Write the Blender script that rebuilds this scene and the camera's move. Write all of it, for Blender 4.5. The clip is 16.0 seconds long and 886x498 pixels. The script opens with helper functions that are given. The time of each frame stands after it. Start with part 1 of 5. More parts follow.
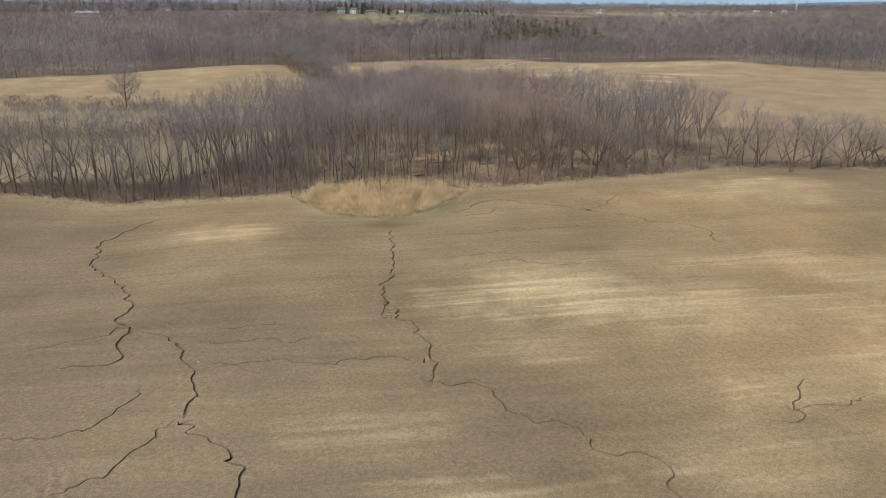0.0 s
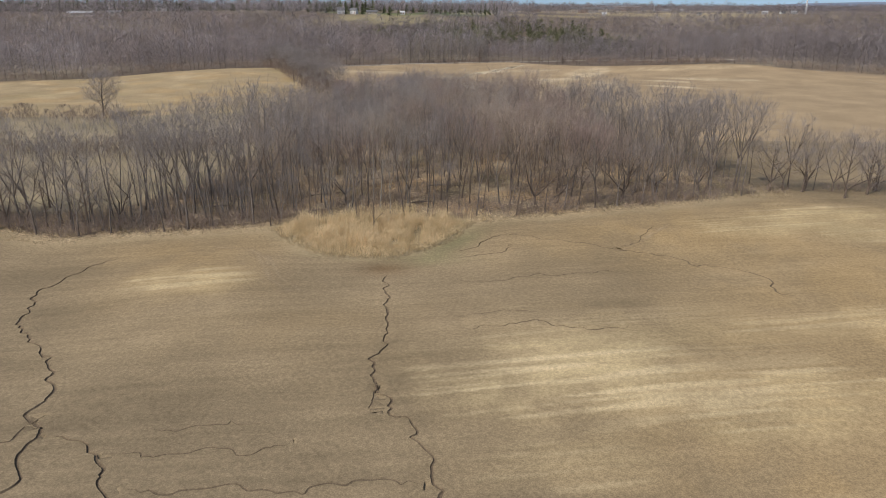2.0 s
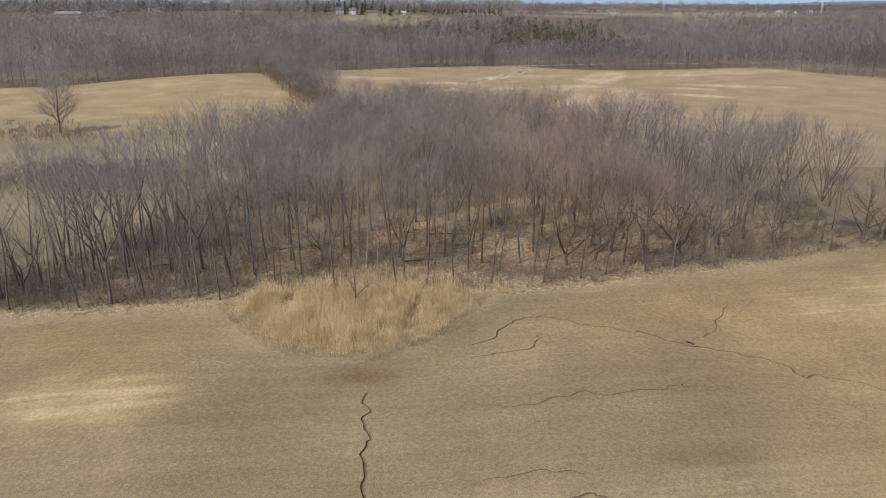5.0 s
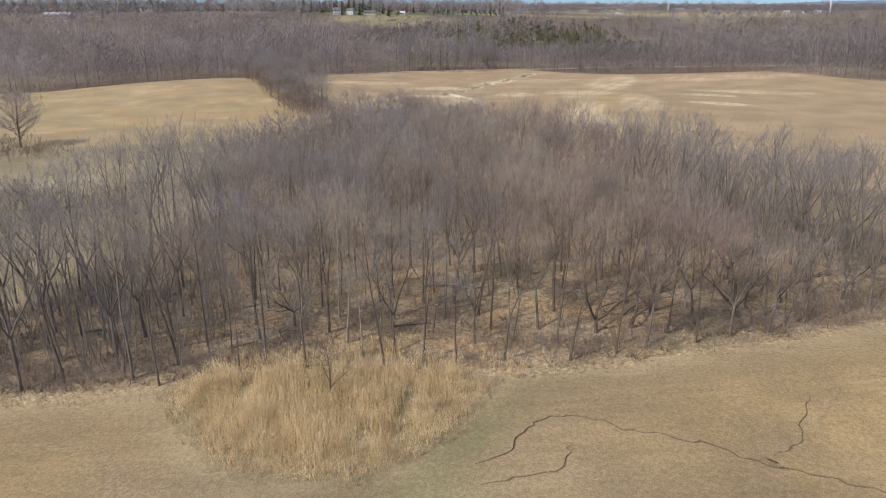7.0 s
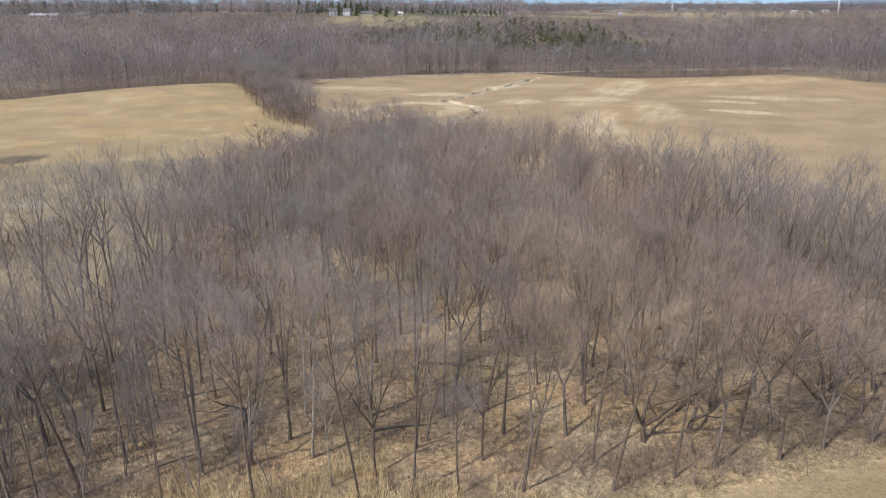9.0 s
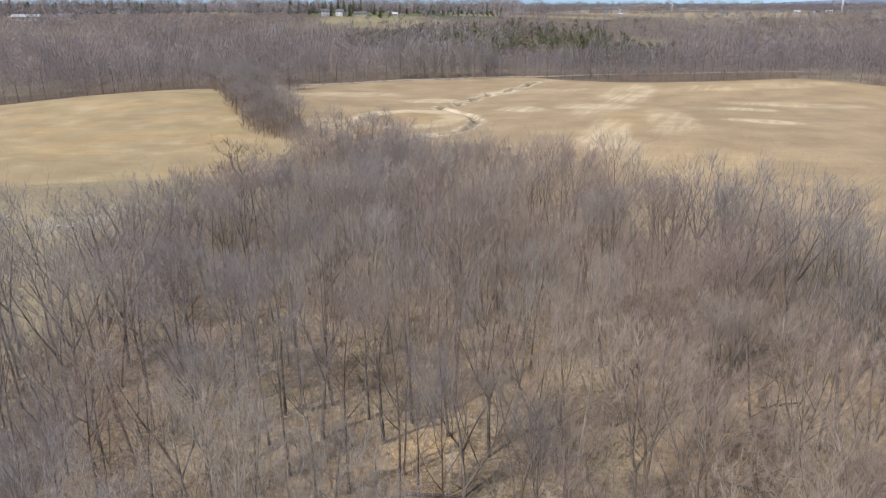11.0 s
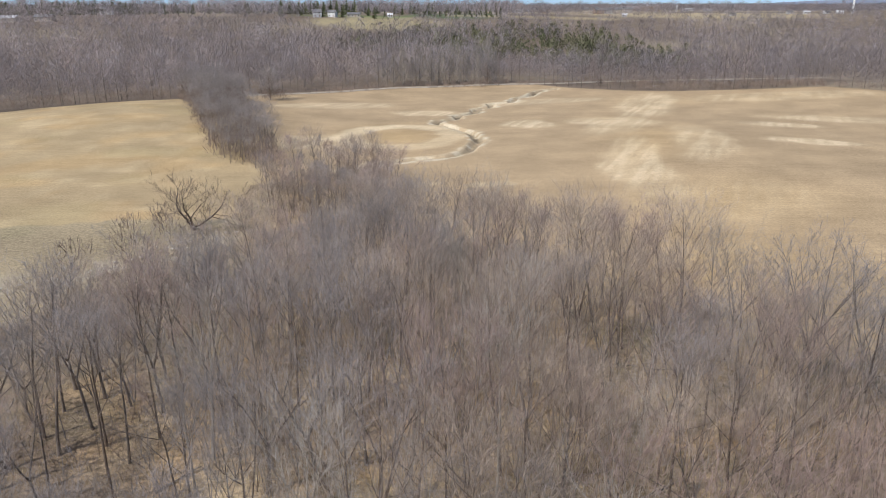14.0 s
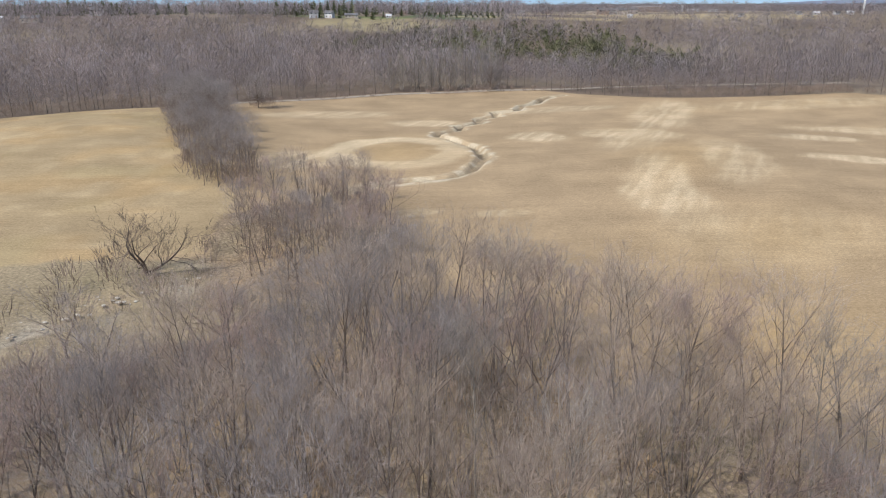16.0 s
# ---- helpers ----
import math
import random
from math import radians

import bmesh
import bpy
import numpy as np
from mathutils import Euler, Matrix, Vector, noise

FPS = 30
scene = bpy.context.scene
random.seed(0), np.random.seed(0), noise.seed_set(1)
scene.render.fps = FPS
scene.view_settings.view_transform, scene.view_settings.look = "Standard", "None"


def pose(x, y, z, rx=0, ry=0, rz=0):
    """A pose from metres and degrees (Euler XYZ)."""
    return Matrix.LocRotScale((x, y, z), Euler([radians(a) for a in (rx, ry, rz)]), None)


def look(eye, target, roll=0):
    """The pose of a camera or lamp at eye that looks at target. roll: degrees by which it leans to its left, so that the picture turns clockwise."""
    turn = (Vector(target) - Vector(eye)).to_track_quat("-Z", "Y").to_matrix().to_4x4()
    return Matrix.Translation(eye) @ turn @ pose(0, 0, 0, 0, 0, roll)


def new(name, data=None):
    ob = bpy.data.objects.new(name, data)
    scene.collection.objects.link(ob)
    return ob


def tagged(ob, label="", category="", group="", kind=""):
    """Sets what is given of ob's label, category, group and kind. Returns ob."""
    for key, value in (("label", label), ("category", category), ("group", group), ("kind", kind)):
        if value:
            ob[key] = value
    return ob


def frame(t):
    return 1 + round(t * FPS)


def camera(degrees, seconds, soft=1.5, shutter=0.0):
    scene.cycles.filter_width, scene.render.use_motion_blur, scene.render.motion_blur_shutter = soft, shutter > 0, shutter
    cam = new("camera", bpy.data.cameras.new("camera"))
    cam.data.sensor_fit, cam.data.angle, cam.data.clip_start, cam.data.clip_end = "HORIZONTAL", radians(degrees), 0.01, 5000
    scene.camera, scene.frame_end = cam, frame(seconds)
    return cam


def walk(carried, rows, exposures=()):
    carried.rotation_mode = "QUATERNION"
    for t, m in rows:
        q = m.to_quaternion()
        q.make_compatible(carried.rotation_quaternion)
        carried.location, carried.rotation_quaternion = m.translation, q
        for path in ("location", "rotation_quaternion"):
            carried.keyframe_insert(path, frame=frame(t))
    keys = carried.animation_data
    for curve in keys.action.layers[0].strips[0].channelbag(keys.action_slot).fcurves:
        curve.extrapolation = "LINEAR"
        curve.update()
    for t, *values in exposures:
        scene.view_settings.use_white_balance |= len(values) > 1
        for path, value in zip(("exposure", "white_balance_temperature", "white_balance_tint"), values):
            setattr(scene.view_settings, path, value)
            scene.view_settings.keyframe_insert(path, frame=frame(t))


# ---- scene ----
cam = camera(64, 16.0, soft=0.95)
METRES, EYE, TILT, LEAN, TURN = 180.0, 38.0, -19.0, 0.0, 0.0
ROWS = [
    (0.0, 0.0000, 0.0000, 0.0000, 0.00, 0.00, -0.00),
    (0.5, -0.0007, 0.0285, 0.0101, 0.03, -0.01, -0.01),
    (1.0, -0.0017, 0.0572, 0.0202, 0.04, 0.00, -0.02),
    (1.5, -0.0022, 0.0861, 0.0305, 0.07, -0.00, -0.06),
    (2.0, -0.0027, 0.1171, 0.0417, 0.11, -0.00, -0.08),
    (2.5, -0.0030, 0.1467, 0.0521, 0.14, -0.01, -0.08),
    (3.0, -0.0035, 0.1762, 0.0625, 0.17, -0.03, -0.12),
    (3.5, -0.0042, 0.2059, 0.0730, 0.20, -0.02, -0.12),
    (4.0, -0.0044, 0.2356, 0.0833, 0.26, -0.02, -0.12),
    (6.5, -0.0051, 0.3808, 0.1379, 0.35, -0.08, -0.06),
    (7.0, -0.0053, 0.4110, 0.1485, 0.32, -0.07, -0.03),
    (7.5, -0.0052, 0.4410, 0.1590, 0.31, -0.07, 0.01),
    (8.0, -0.0051, 0.4706, 0.1698, 0.30, -0.08, 0.03),
    (8.5, -0.0050, 0.5006, 0.1802, 0.29, -0.07, 0.05),
    (9.0, -0.0046, 0.5303, 0.1906, 0.30, -0.07, 0.06),
    (11.5, -0.0049, 0.6791, 0.2424, -0.09, -0.04, 0.28),
    (12.0, -0.0045, 0.7096, 0.2532, -0.15, -0.03, 0.30),
    (12.5, -0.0044, 0.7393, 0.2638, -0.19, -0.03, 0.32),
    (13.0, -0.0042, 0.7681, 0.2747, -0.24, -0.05, 0.33),
    (13.5, -0.0043, 0.7973, 0.2856, -0.24, -0.06, 0.32),
    (14.0, -0.0044, 0.8265, 0.2965, -0.21, -0.07, 0.33),
    (14.5, -0.0046, 0.8562, 0.3072, -0.15, -0.07, 0.31),
    (15.0, -0.0047, 0.8860, 0.3179, -0.17, -0.06, 0.34),
    (15.5, -0.0051, 0.9161, 0.3286, -0.19, -0.06, 0.34),
    (16.0, -0.0056, 0.9456, 0.3394, -0.21, -0.06, 0.34),
]
EXPOSURES = [(0.0, 0.0, 6730, 11), (4.0, 0.0, 6700, 11), (7.0, 0.19, 6600, 11), (9.0, 0.31, 6480, 11), (12.5, 0.38, 6460, 11), (14.0, 0.38, 6450, 11), (16.0, 0.30, 6440, 11)]
walk(cam, [(t, pose(0, 0, EYE, TILT, LEAN, TURN) @ pose(METRES * x, METRES * y, METRES * z, 90 + pitch, roll, yaw)) for t, x, y, z, yaw, pitch, roll in ROWS], EXPOSURES)


# ---- world, sun ----
SUN_AZ, SUN_EL = radians(220), radians(48)      # azimuth from +x towards +y
world = bpy.data.worlds.new("world")
scene.world = world
world.use_nodes = True
_wn = world.node_tree.nodes
_sky = _wn.new("ShaderNodeTexSky")
_sky.sky_type, _sky.sun_disc = "NISHITA", False
_sky.sun_elevation, _sky.sun_rotation = SUN_EL, radians(90) - SUN_AZ
_sky.air_density, _sky.dust_density, _sky.ozone_density = 1.0, 1.6, 2.5
_wc, _wa = _wn.new("ShaderNodeTexCoord"), _wn.new("ShaderNodeVectorMath")
_wa.operation, _wa.inputs[1].default_value = "ADD", (0, 0, 0.14)
world.node_tree.links.new(_wc.outputs["Generated"], _wa.inputs[0])
world.node_tree.links.new(_wa.outputs[0], _sky.inputs[0])
world.node_tree.links.new(_sky.outputs[0], _wn["Background"].inputs[0])
_wn["Background"].inputs[1].default_value = 0.13
sun = new("sun", bpy.data.lights.new("sun", "SUN"))
sun.data.energy, sun.data.angle, sun.data.color = 3.05, radians(1.2), (1.0, 0.95, 0.88)
_d = Vector((math.cos(SUN_AZ) * math.cos(SUN_EL), math.sin(SUN_AZ) * math.cos(SUN_EL), math.sin(SUN_EL)))
sun.matrix_world = look(_d * 300, (0, 0, 0))


# ---- materials ----
def material(name, rough=0.9):
    m = bpy.data.materials.new(name)
    m.use_nodes = True
    b = m.node_tree.nodes["Principled BSDF"]
    b.inputs["Roughness"].default_value = rough
    b.inputs["Specular IOR Level"].default_value = 0.25
    return m, m.node_tree.nodes, m.node_tree.links, b


def plain(name, dark, light, scale=3.0, rough=0.85, bump=0.3, stretch=(1, 1, 1), vary=0.0, metal=0.0, tone=0.0):
    """A material that wanders between two colours by noise of that scale, with fine relief; vary: how far single things differ;
    tone: how far single plants of a joined mass differ."""
    m, n, l, b = material(name, rough)
    co, mp = n.new("ShaderNodeTexCoord"), n.new("ShaderNodeMapping")
    mp.inputs["Scale"].default_value = stretch
    l.new(co.outputs["Object"], mp.inputs[0])
    t = n.new("ShaderNodeTexNoise")
    t.inputs["Scale"].default_value, t.inputs["Detail"].default_value = scale, 6
    l.new(mp.outputs[0], t.inputs["Vector"])
    r = n.new("ShaderNodeValToRGB")
    r.color_ramp.elements[0].position, r.color_ramp.elements[1].position = 0.3, 0.7
    r.color_ramp.elements[0].color, r.color_ramp.elements[1].color = (*dark, 1), (*light, 1)
    l.new(t.outputs[0], r.inputs[0])
    out = r.outputs[0]
    if vary:
        o, g, a, h = n.new("ShaderNodeObjectInfo"), n.new("ShaderNodeNewGeometry"), n.new("ShaderNodeMath"), n.new("ShaderNodeHueSaturation")
        a.operation = "ADD"
        l.new(o.outputs["Random"], a.inputs[0]), l.new(g.outputs["Random Per Island"], a.inputs[1])
        k = n.new("ShaderNodeMapRange")
        k.inputs["From Max"].default_value = 2
        k.inputs["To Min"].default_value, k.inputs["To Max"].default_value = 1 - vary, 1 + vary
        l.new(a.outputs[0], k.inputs[0]), l.new(k.outputs[0], h.inputs["Value"]), l.new(out, h.inputs["Color"])
        out = h.outputs[0]
    if tone:
        w, k, h = n.new("ShaderNodeAttribute"), n.new("ShaderNodeMapRange"), n.new("ShaderNodeHueSaturation")
        w.attribute_name = "tone"
        k.inputs["To Min"].default_value, k.inputs["To Max"].default_value = 1 - tone, 1 + tone
        l.new(w.outputs["Fac"], k.inputs[0]), l.new(k.outputs[0], h.inputs["Value"]), l.new(out, h.inputs["Color"])
        out = h.outputs[0]
    l.new(out, b.inputs["Base Color"])
    b.inputs["Metallic"].default_value = metal
    if bump:
        u = n.new("ShaderNodeBump")
        u.inputs["Strength"].default_value, u.inputs["Distance"].default_value = bump, 0.02
        l.new(t.outputs[0], u.inputs["Height"]), l.new(u.outputs[0], b.inputs["Normal"])
    return m


def airy(mat, share=0.45):
    """Lets part of the light through, as a loose mass of twigs does."""
    n, l = mat.node_tree.nodes, mat.node_tree.links
    b, out = n["Principled BSDF"], n["Material Output"]
    t, mix = n.new("ShaderNodeBsdfTranslucent"), n.new("ShaderNodeMixShader")
    l.new(b.inputs["Base Color"].links[0].from_socket, t.inputs["Color"])
    mix.inputs[0].default_value = share
    l.new(b.outputs[0], mix.inputs[1]), l.new(t.outputs[0], mix.inputs[2]), l.new(mix.outputs[0], out.inputs["Surface"])
    return mat


def ground_material():
    """Soil, litter and grass: the colour that the mesh carries, broken up by tillage lines, clods, residue and stains."""
    m, n, l, b = material("tilled_soil", 0.95)
    b.inputs["Specular IOR Level"].default_value = 0.12
    at, geo = n.new("ShaderNodeAttribute"), n.new("ShaderNodeNewGeometry")
    at.attribute_name = "soil"
    till = n.new("ShaderNodeMapping")
    till.inputs["Rotation"].default_value = (0, 0, radians(-8))
    till.inputs["Scale"].default_value = (0.05, 0.8, 1.0)
    l.new(geo.outputs["Position"], till.inputs[0])

    def nz(scale, detail, vec=None, rough=0.55):
        t = n.new("ShaderNodeTexNoise")
        t.inputs["Scale"].default_value, t.inputs["Detail"].default_value, t.inputs["Roughness"].default_value = scale, detail, rough
        l.new(vec or geo.outputs["Position"], t.inputs["Vector"])
        return t.outputs[0]

    def ramp(v, a, bb, p=0.35, q=0.65):
        r = n.new("ShaderNodeMapRange")
        r.inputs["From Min"].default_value, r.inputs["From Max"].default_value = p, q
        r.inputs["To Min"].default_value, r.inputs["To Max"].default_value = a, bb
        l.new(v, r.inputs[0])
        return r.outputs[0]

    def mul(a, bb):
        k = n.new("ShaderNodeMath")
        k.operation = "MULTIPLY"
        l.new(a, k.inputs[0]), l.new(bb, k.inputs[1])
        return k.outputs[0]

    lines, clods, broad, fine = nz(1.1, 3, till.outputs[0]), nz(2.2, 6), nz(0.06, 4), nz(7.0, 3)
    f = mul(mul(ramp(lines, 0.96, 1.04), ramp(clods, 0.86, 1.14)), mul(ramp(broad, 0.87, 1.12), ramp(fine, 0.82, 1.18)))
    litter = n.new("ShaderNodeMix")
    l.new(at.outputs["Alpha"], litter.inputs["Factor"])
    litter.inputs["A"].default_value = 1.0
    l.new(mul(ramp(nz(1.7, 5, rough=0.7), 0.62, 1.38, 0.36, 0.64), ramp(nz(9.0, 3), 0.75, 1.25)), litter.inputs["B"])
    f = mul(f, litter.outputs["Result"])
    v = n.new("ShaderNodeVectorMath")
    v.operation = "SCALE"
    l.new(at.outputs["Color"], v.inputs[0]), l.new(f, v.inputs["Scale"])
    # scattered pale straw
    mix = n.new("ShaderNodeMix")
    mix.data_type = "RGBA"
    l.new(ramp(nz(5.5, 2), 0, 0.55, 0.68, 0.76), mix.inputs["Factor"])
    l.new(v.outputs[0], mix.inputs["A"])
    mix.inputs["B"].default_value = (0.46, 0.38, 0.25, 1)
    l.new(mix.outputs["Result"], b.inputs["Base Color"])
    u = n.new("ShaderNodeBump")
    u.inputs["Strength"].default_value, u.inputs["Distance"].default_value = 0.2, 0.12
    l.new(clods, u.inputs["Height"])
    u2 = n.new("ShaderNodeBump")
    u2.inputs["Strength"].default_value, u2.inputs["Distance"].default_value = 0.15, 0.08
    l.new(lines, u2.inputs["Height"]), l.new(u.outputs[0], u2.inputs["Normal"]), l.new(u2.outputs[0], b.inputs["Normal"])
    return m


SOIL = ground_material()
BARK_GREY = plain("grey_bark", (0.105, 0.087, 0.072), (0.225, 0.19, 0.16), 2.0, stretch=(3, 3, 0.5), vary=0.3)
BARK_BROWN = plain("brown_bark", (0.10, 0.077, 0.06), (0.21, 0.164, 0.128), 2.0, stretch=(3, 3, 0.5), vary=0.3)
BARK_PALE = plain("pale_bark", (0.22, 0.195, 0.16), (0.42, 0.38, 0.32), 1.2, stretch=(2, 2, 0.7), vary=0.2)
TWIG_GREY = plain("grey_twigs", (0.25, 0.222, 0.204), (0.43, 0.385, 0.357), 0.8, vary=0.42, bump=0)
TWIG_TAN = plain("tan_twigs", (0.325, 0.263, 0.21), (0.53, 0.437, 0.355), 0.8, vary=0.42, bump=0)
TWIG_RED = plain("reddish_twigs", (0.305, 0.23, 0.2), (0.48, 0.375, 0.327), 0.8, vary=0.42, bump=0)
TWIG_PALE = plain("pale_twigs", (0.36, 0.32, 0.27), (0.54, 0.485, 0.42), 0.8, vary=0.35, bump=0)
for _m in (TWIG_GREY, TWIG_TAN, TWIG_RED, TWIG_PALE):
    airy(_m, 0.4)
# far crowns: twig colours lightened towards purple-grey to carry the haze of distance
FAR_TWIG = plain("hazed_distant_twigs", (0.262, 0.236, 0.24), (0.405, 0.366, 0.372), 0.02, bump=0, tone=0.24)
FAR_BROWN = plain("hazed_brown_twigs", (0.222, 0.194, 0.19), (0.35, 0.306, 0.302), 0.02, bump=0, tone=0.24)
FAR_RED = plain("hazed_reddish_twigs", (0.285, 0.238, 0.228), (0.435, 0.367, 0.352), 0.02, bump=0, tone=0.24)
airy(FAR_TWIG, 0.3), airy(FAR_BROWN, 0.3), airy(FAR_RED, 0.3)
CEDAR = plain("olive_cedar", (0.115, 0.122, 0.066), (0.21, 0.215, 0.118), 0.03, bump=0, tone=0.35)
airy(CEDAR, 0.3)
NEEDLES = plain("conifer_needles", (0.10, 0.112, 0.055), (0.19, 0.205, 0.10), 0.05, vary=0.3, bump=0)
REED = plain("dry_reeds", (0.50, 0.39, 0.225), (0.76, 0.62, 0.395), 0.25, vary=0.3, bump=0)
airy(REED, 0.25)
STRAW = plain("dry_grass", (0.28, 0.22, 0.13), (0.48, 0.39, 0.25), 0.2, vary=0.3, bump=0)
BRUSH = plain("brush_stems", (0.17, 0.13, 0.103), (0.31, 0.245, 0.2), 0.3, vary=0.35, bump=0)
STONE = plain("pale_field_stone", (0.33, 0.30, 0.25), (0.6, 0.56, 0.48), 2.0, vary=0.2)
GRAVEL = plain("gravel_track", (0.25, 0.215, 0.17), (0.38, 0.33, 0.265), 0.3)
WHITE = plain("white_siding", (0.5, 0.5, 0.49), (0.66, 0.66, 0.65), 0.5, rough=0.6, bump=0)
BRICK = plain("brown_brick", (0.28, 0.2, 0.15), (0.42, 0.32, 0.25), 0.6)
BEIGE = plain("beige_siding", (0.42, 0.37, 0.3), (0.56, 0.5, 0.42), 0.5, bump=0)
ROOF_GREY = plain("grey_shingles", (0.10, 0.10, 0.105), (0.19, 0.19, 0.19), 0.8)
ROOF_PALE = plain("pale_metal_roof", (0.5, 0.51, 0.53), (0.66, 0.67, 0.68), 0.4, rough=0.45)
GLASS = plain("dark_window_glass", (0.03, 0.035, 0.04), (0.06, 0.07, 0.08), 0.5, rough=0.15, bump=0)


# ---- helpers for meshes ----
class Geo:
    """Vertices and faces of one mesh under construction."""

    def __init__(self):
        self.v, self.f = [], []

    def tube(self, pts, radii, sides=4, cap=True):
        base = len(self.v)
        d = (pts[-1] - pts[0]).normalized()
        a = d.orthogonal().normalized()
        c = d.cross(a)
        for p, r in zip(pts, radii):
            if r <= 0.004:
                self.v.append(tuple(p))
                break
            for i in range(sides):
                w = 2 * math.pi * i / sides
                self.v.append(tuple(p + a * (r * math.cos(w)) + c * (r * math.sin(w))))
        k = len(self.v) - base
        rings = k // sides
        for j in range(rings - 1):
            for i in range(sides):
                q = base + j * sides
                self.f.append((q + i, q + (i + 1) % sides, q + sides + (i + 1) % sides, q + sides + i))
        q = base + (rings - 1) * sides
        if k % sides == 1:
            for i in range(sides):
                self.f.append((q + i, q + (i + 1) % sides, base + k - 1))
        elif cap:
            self.f.append(tuple(q + i for i in range(sides)))

    def twig(self, p, d, length, r):
        """A three-sided tapering shoot."""
        b, a = len(self.v), d.orthogonal().normalized() * r
        c = d.cross(a)
        self.v += [tuple(p + a), tuple(p - a * 0.5 + c * 0.87), tuple(p - a * 0.5 - c * 0.87), tuple(p + d * length)]
        self.f += [(b, b + 1, b + 3), (b + 1, b + 2, b + 3), (b + 2, b, b + 3)]

    def blade(self, p, d, length, w, side):
        b = len(self.v)
        self.v += [tuple(p - side * w), tuple(p + side * w), tuple(p + d * length)]
        self.f.append((b, b + 1, b + 2))

    def box(self, x0, y0, z0, x1, y1, z1):
        b = len(self.v)
        self.v += [(x, y, z) for z in (z0, z1) for x, y in ((x0, y0), (x1, y0), (x1, y1), (x0, y1))]
        self.f += [tuple(b + i for i in q) for q in ((3, 2, 1, 0), (4, 5, 6, 7), (0, 1, 5, 4), (1, 2, 6, 5), (2, 3, 7, 6), (3, 0, 4, 7))]

    def mesh(self, name, mat, smooth=False):
        me = bpy.data.meshes.new(name)
        me.from_pydata(self.v, [], self.f)
        me.materials.append(mat)
        if smooth:
            me.polygons.foreach_set("use_smooth", [True] * len(me.polygons))
        return me


def part(name, me, parent, label=""):
    ob = new(name, me)
    ob.parent = parent
    return tagged(ob, label)


def soup(name, v, f, mat):
    """A mesh from arrays of vertices (n, 3) and triangles (m, 3)."""
    me = bpy.data.meshes.new(name)
    me.vertices.add(len(v)), me.loops.add(3 * len(f)), me.polygons.add(len(f))
    me.vertices.foreach_set("co", np.asarray(v, np.float32).ravel())
    me.loops.foreach_set("vertex_index", np.asarray(f, np.int32).ravel())
    me.polygons.foreach_set("loop_start", np.arange(0, 3 * len(f), 3, dtype=np.int32))
    me.materials.append(mat)
    me.update(calc_edges=True)
    return me


def triangles(g):
    """The arrays of a Geo, all faces cut into triangles."""
    f = [(q[0], q[i], q[i + 1]) for q in g.f for i in range(1, len(q) - 1)]
    return np.array(g.v, np.float32), np.array(f, np.int32)


def scatter(name, protos, places, mat, domed=False):
    """One joined mesh of many copies of prototypes: places are rows of x, y, z, turn, scale, height scale. Each copy has a tone
    of its own; domed: the shoots of a crown catch the light as a round mass."""
    rnd = random.Random(len(places))
    vs, fs, ns, tones, base = [], [], [], [], 0
    for i, (x, y, z, turn, s, hs) in enumerate(places):
        v, f = protos[i % len(protos)][:2]
        c, d = math.cos(turn) * s, math.sin(turn) * s
        w = np.empty_like(v)
        w[:, 0], w[:, 1], w[:, 2] = v[:, 0] * c - v[:, 1] * d, v[:, 0] * d + v[:, 1] * c, v[:, 2] * hs
        if domed:
            top = float(w[:, 2].max())
            n = w - np.array((0, 0, 0.38 * top), np.float32)
            n[:, 2] = n[:, 2] * 0.8 + 0.15 * top
            n /= np.maximum(1e-4, np.linalg.norm(n, axis=1))[:, None]
            a, b, e = w[f[:, 0]], w[f[:, 1]], w[f[:, 2]]
            wrong = (np.cross(b - a, e - a) * n[f[:, 0]]).sum(1) < 0
            f = np.where(wrong[:, None], f[:, ::-1], f)
            ns.append(n)
        vs.append(w + np.array((x, y, z), np.float32)), fs.append(f + base)
        tones.append(np.full(len(v), rnd.random(), np.float32))
        base += len(v)
    me = soup(name, np.concatenate(vs), np.concatenate(fs), mat)
    me.attributes.new("tone", "FLOAT", "POINT").data.foreach_set("value", np.concatenate(tones))
    if domed:
        me.polygons.foreach_set("use_smooth", np.ones(len(me.polygons), bool))
        me.normals_split_custom_set_from_vertices(np.concatenate(ns))
    return new(name, me)


# ---- the lie of the land ----
_rng = np.random.RandomState(7)
_lattice = _rng.rand(256, 256)


def vnoise(x, y, size, shift=0):
    """Smooth noise from 0 to 1 with cells of that size."""
    u, v = np.asarray(x) / size + 37.3 * shift + 900, np.asarray(y) / size + 11.7 * shift + 900
    i, j = np.floor(u).astype(int), np.floor(v).astype(int)
    a, b = u - i, v - j
    a, b = a * a * (3 - 2 * a), b * b * (3 - 2 * b)
    i0, i1, j0, j1 = i % 256, (i + 1) % 256, j % 256, (j + 1) % 256
    return (_lattice[i0, j0] * (1 - a) + _lattice[i1, j0] * a) * (1 - b) + (_lattice[i0, j1] * (1 - a) + _lattice[i1, j1] * a) * b


def ease(x, a, b):
    t = np.clip((np.asarray(x, float) - a) / (b - a), 0, 1)
    return t * t * (3 - 2 * t)


def hump(x, y, cx, cy, sx, sy, turn=0.0):
    c, s = math.cos(radians(turn)), math.sin(radians(turn))
    dx, dy = x - cx, y - cy
    return np.exp(-((dx * c + dy * s) / sx) ** 2 - ((dy * c - dx * s) / sy) ** 2)


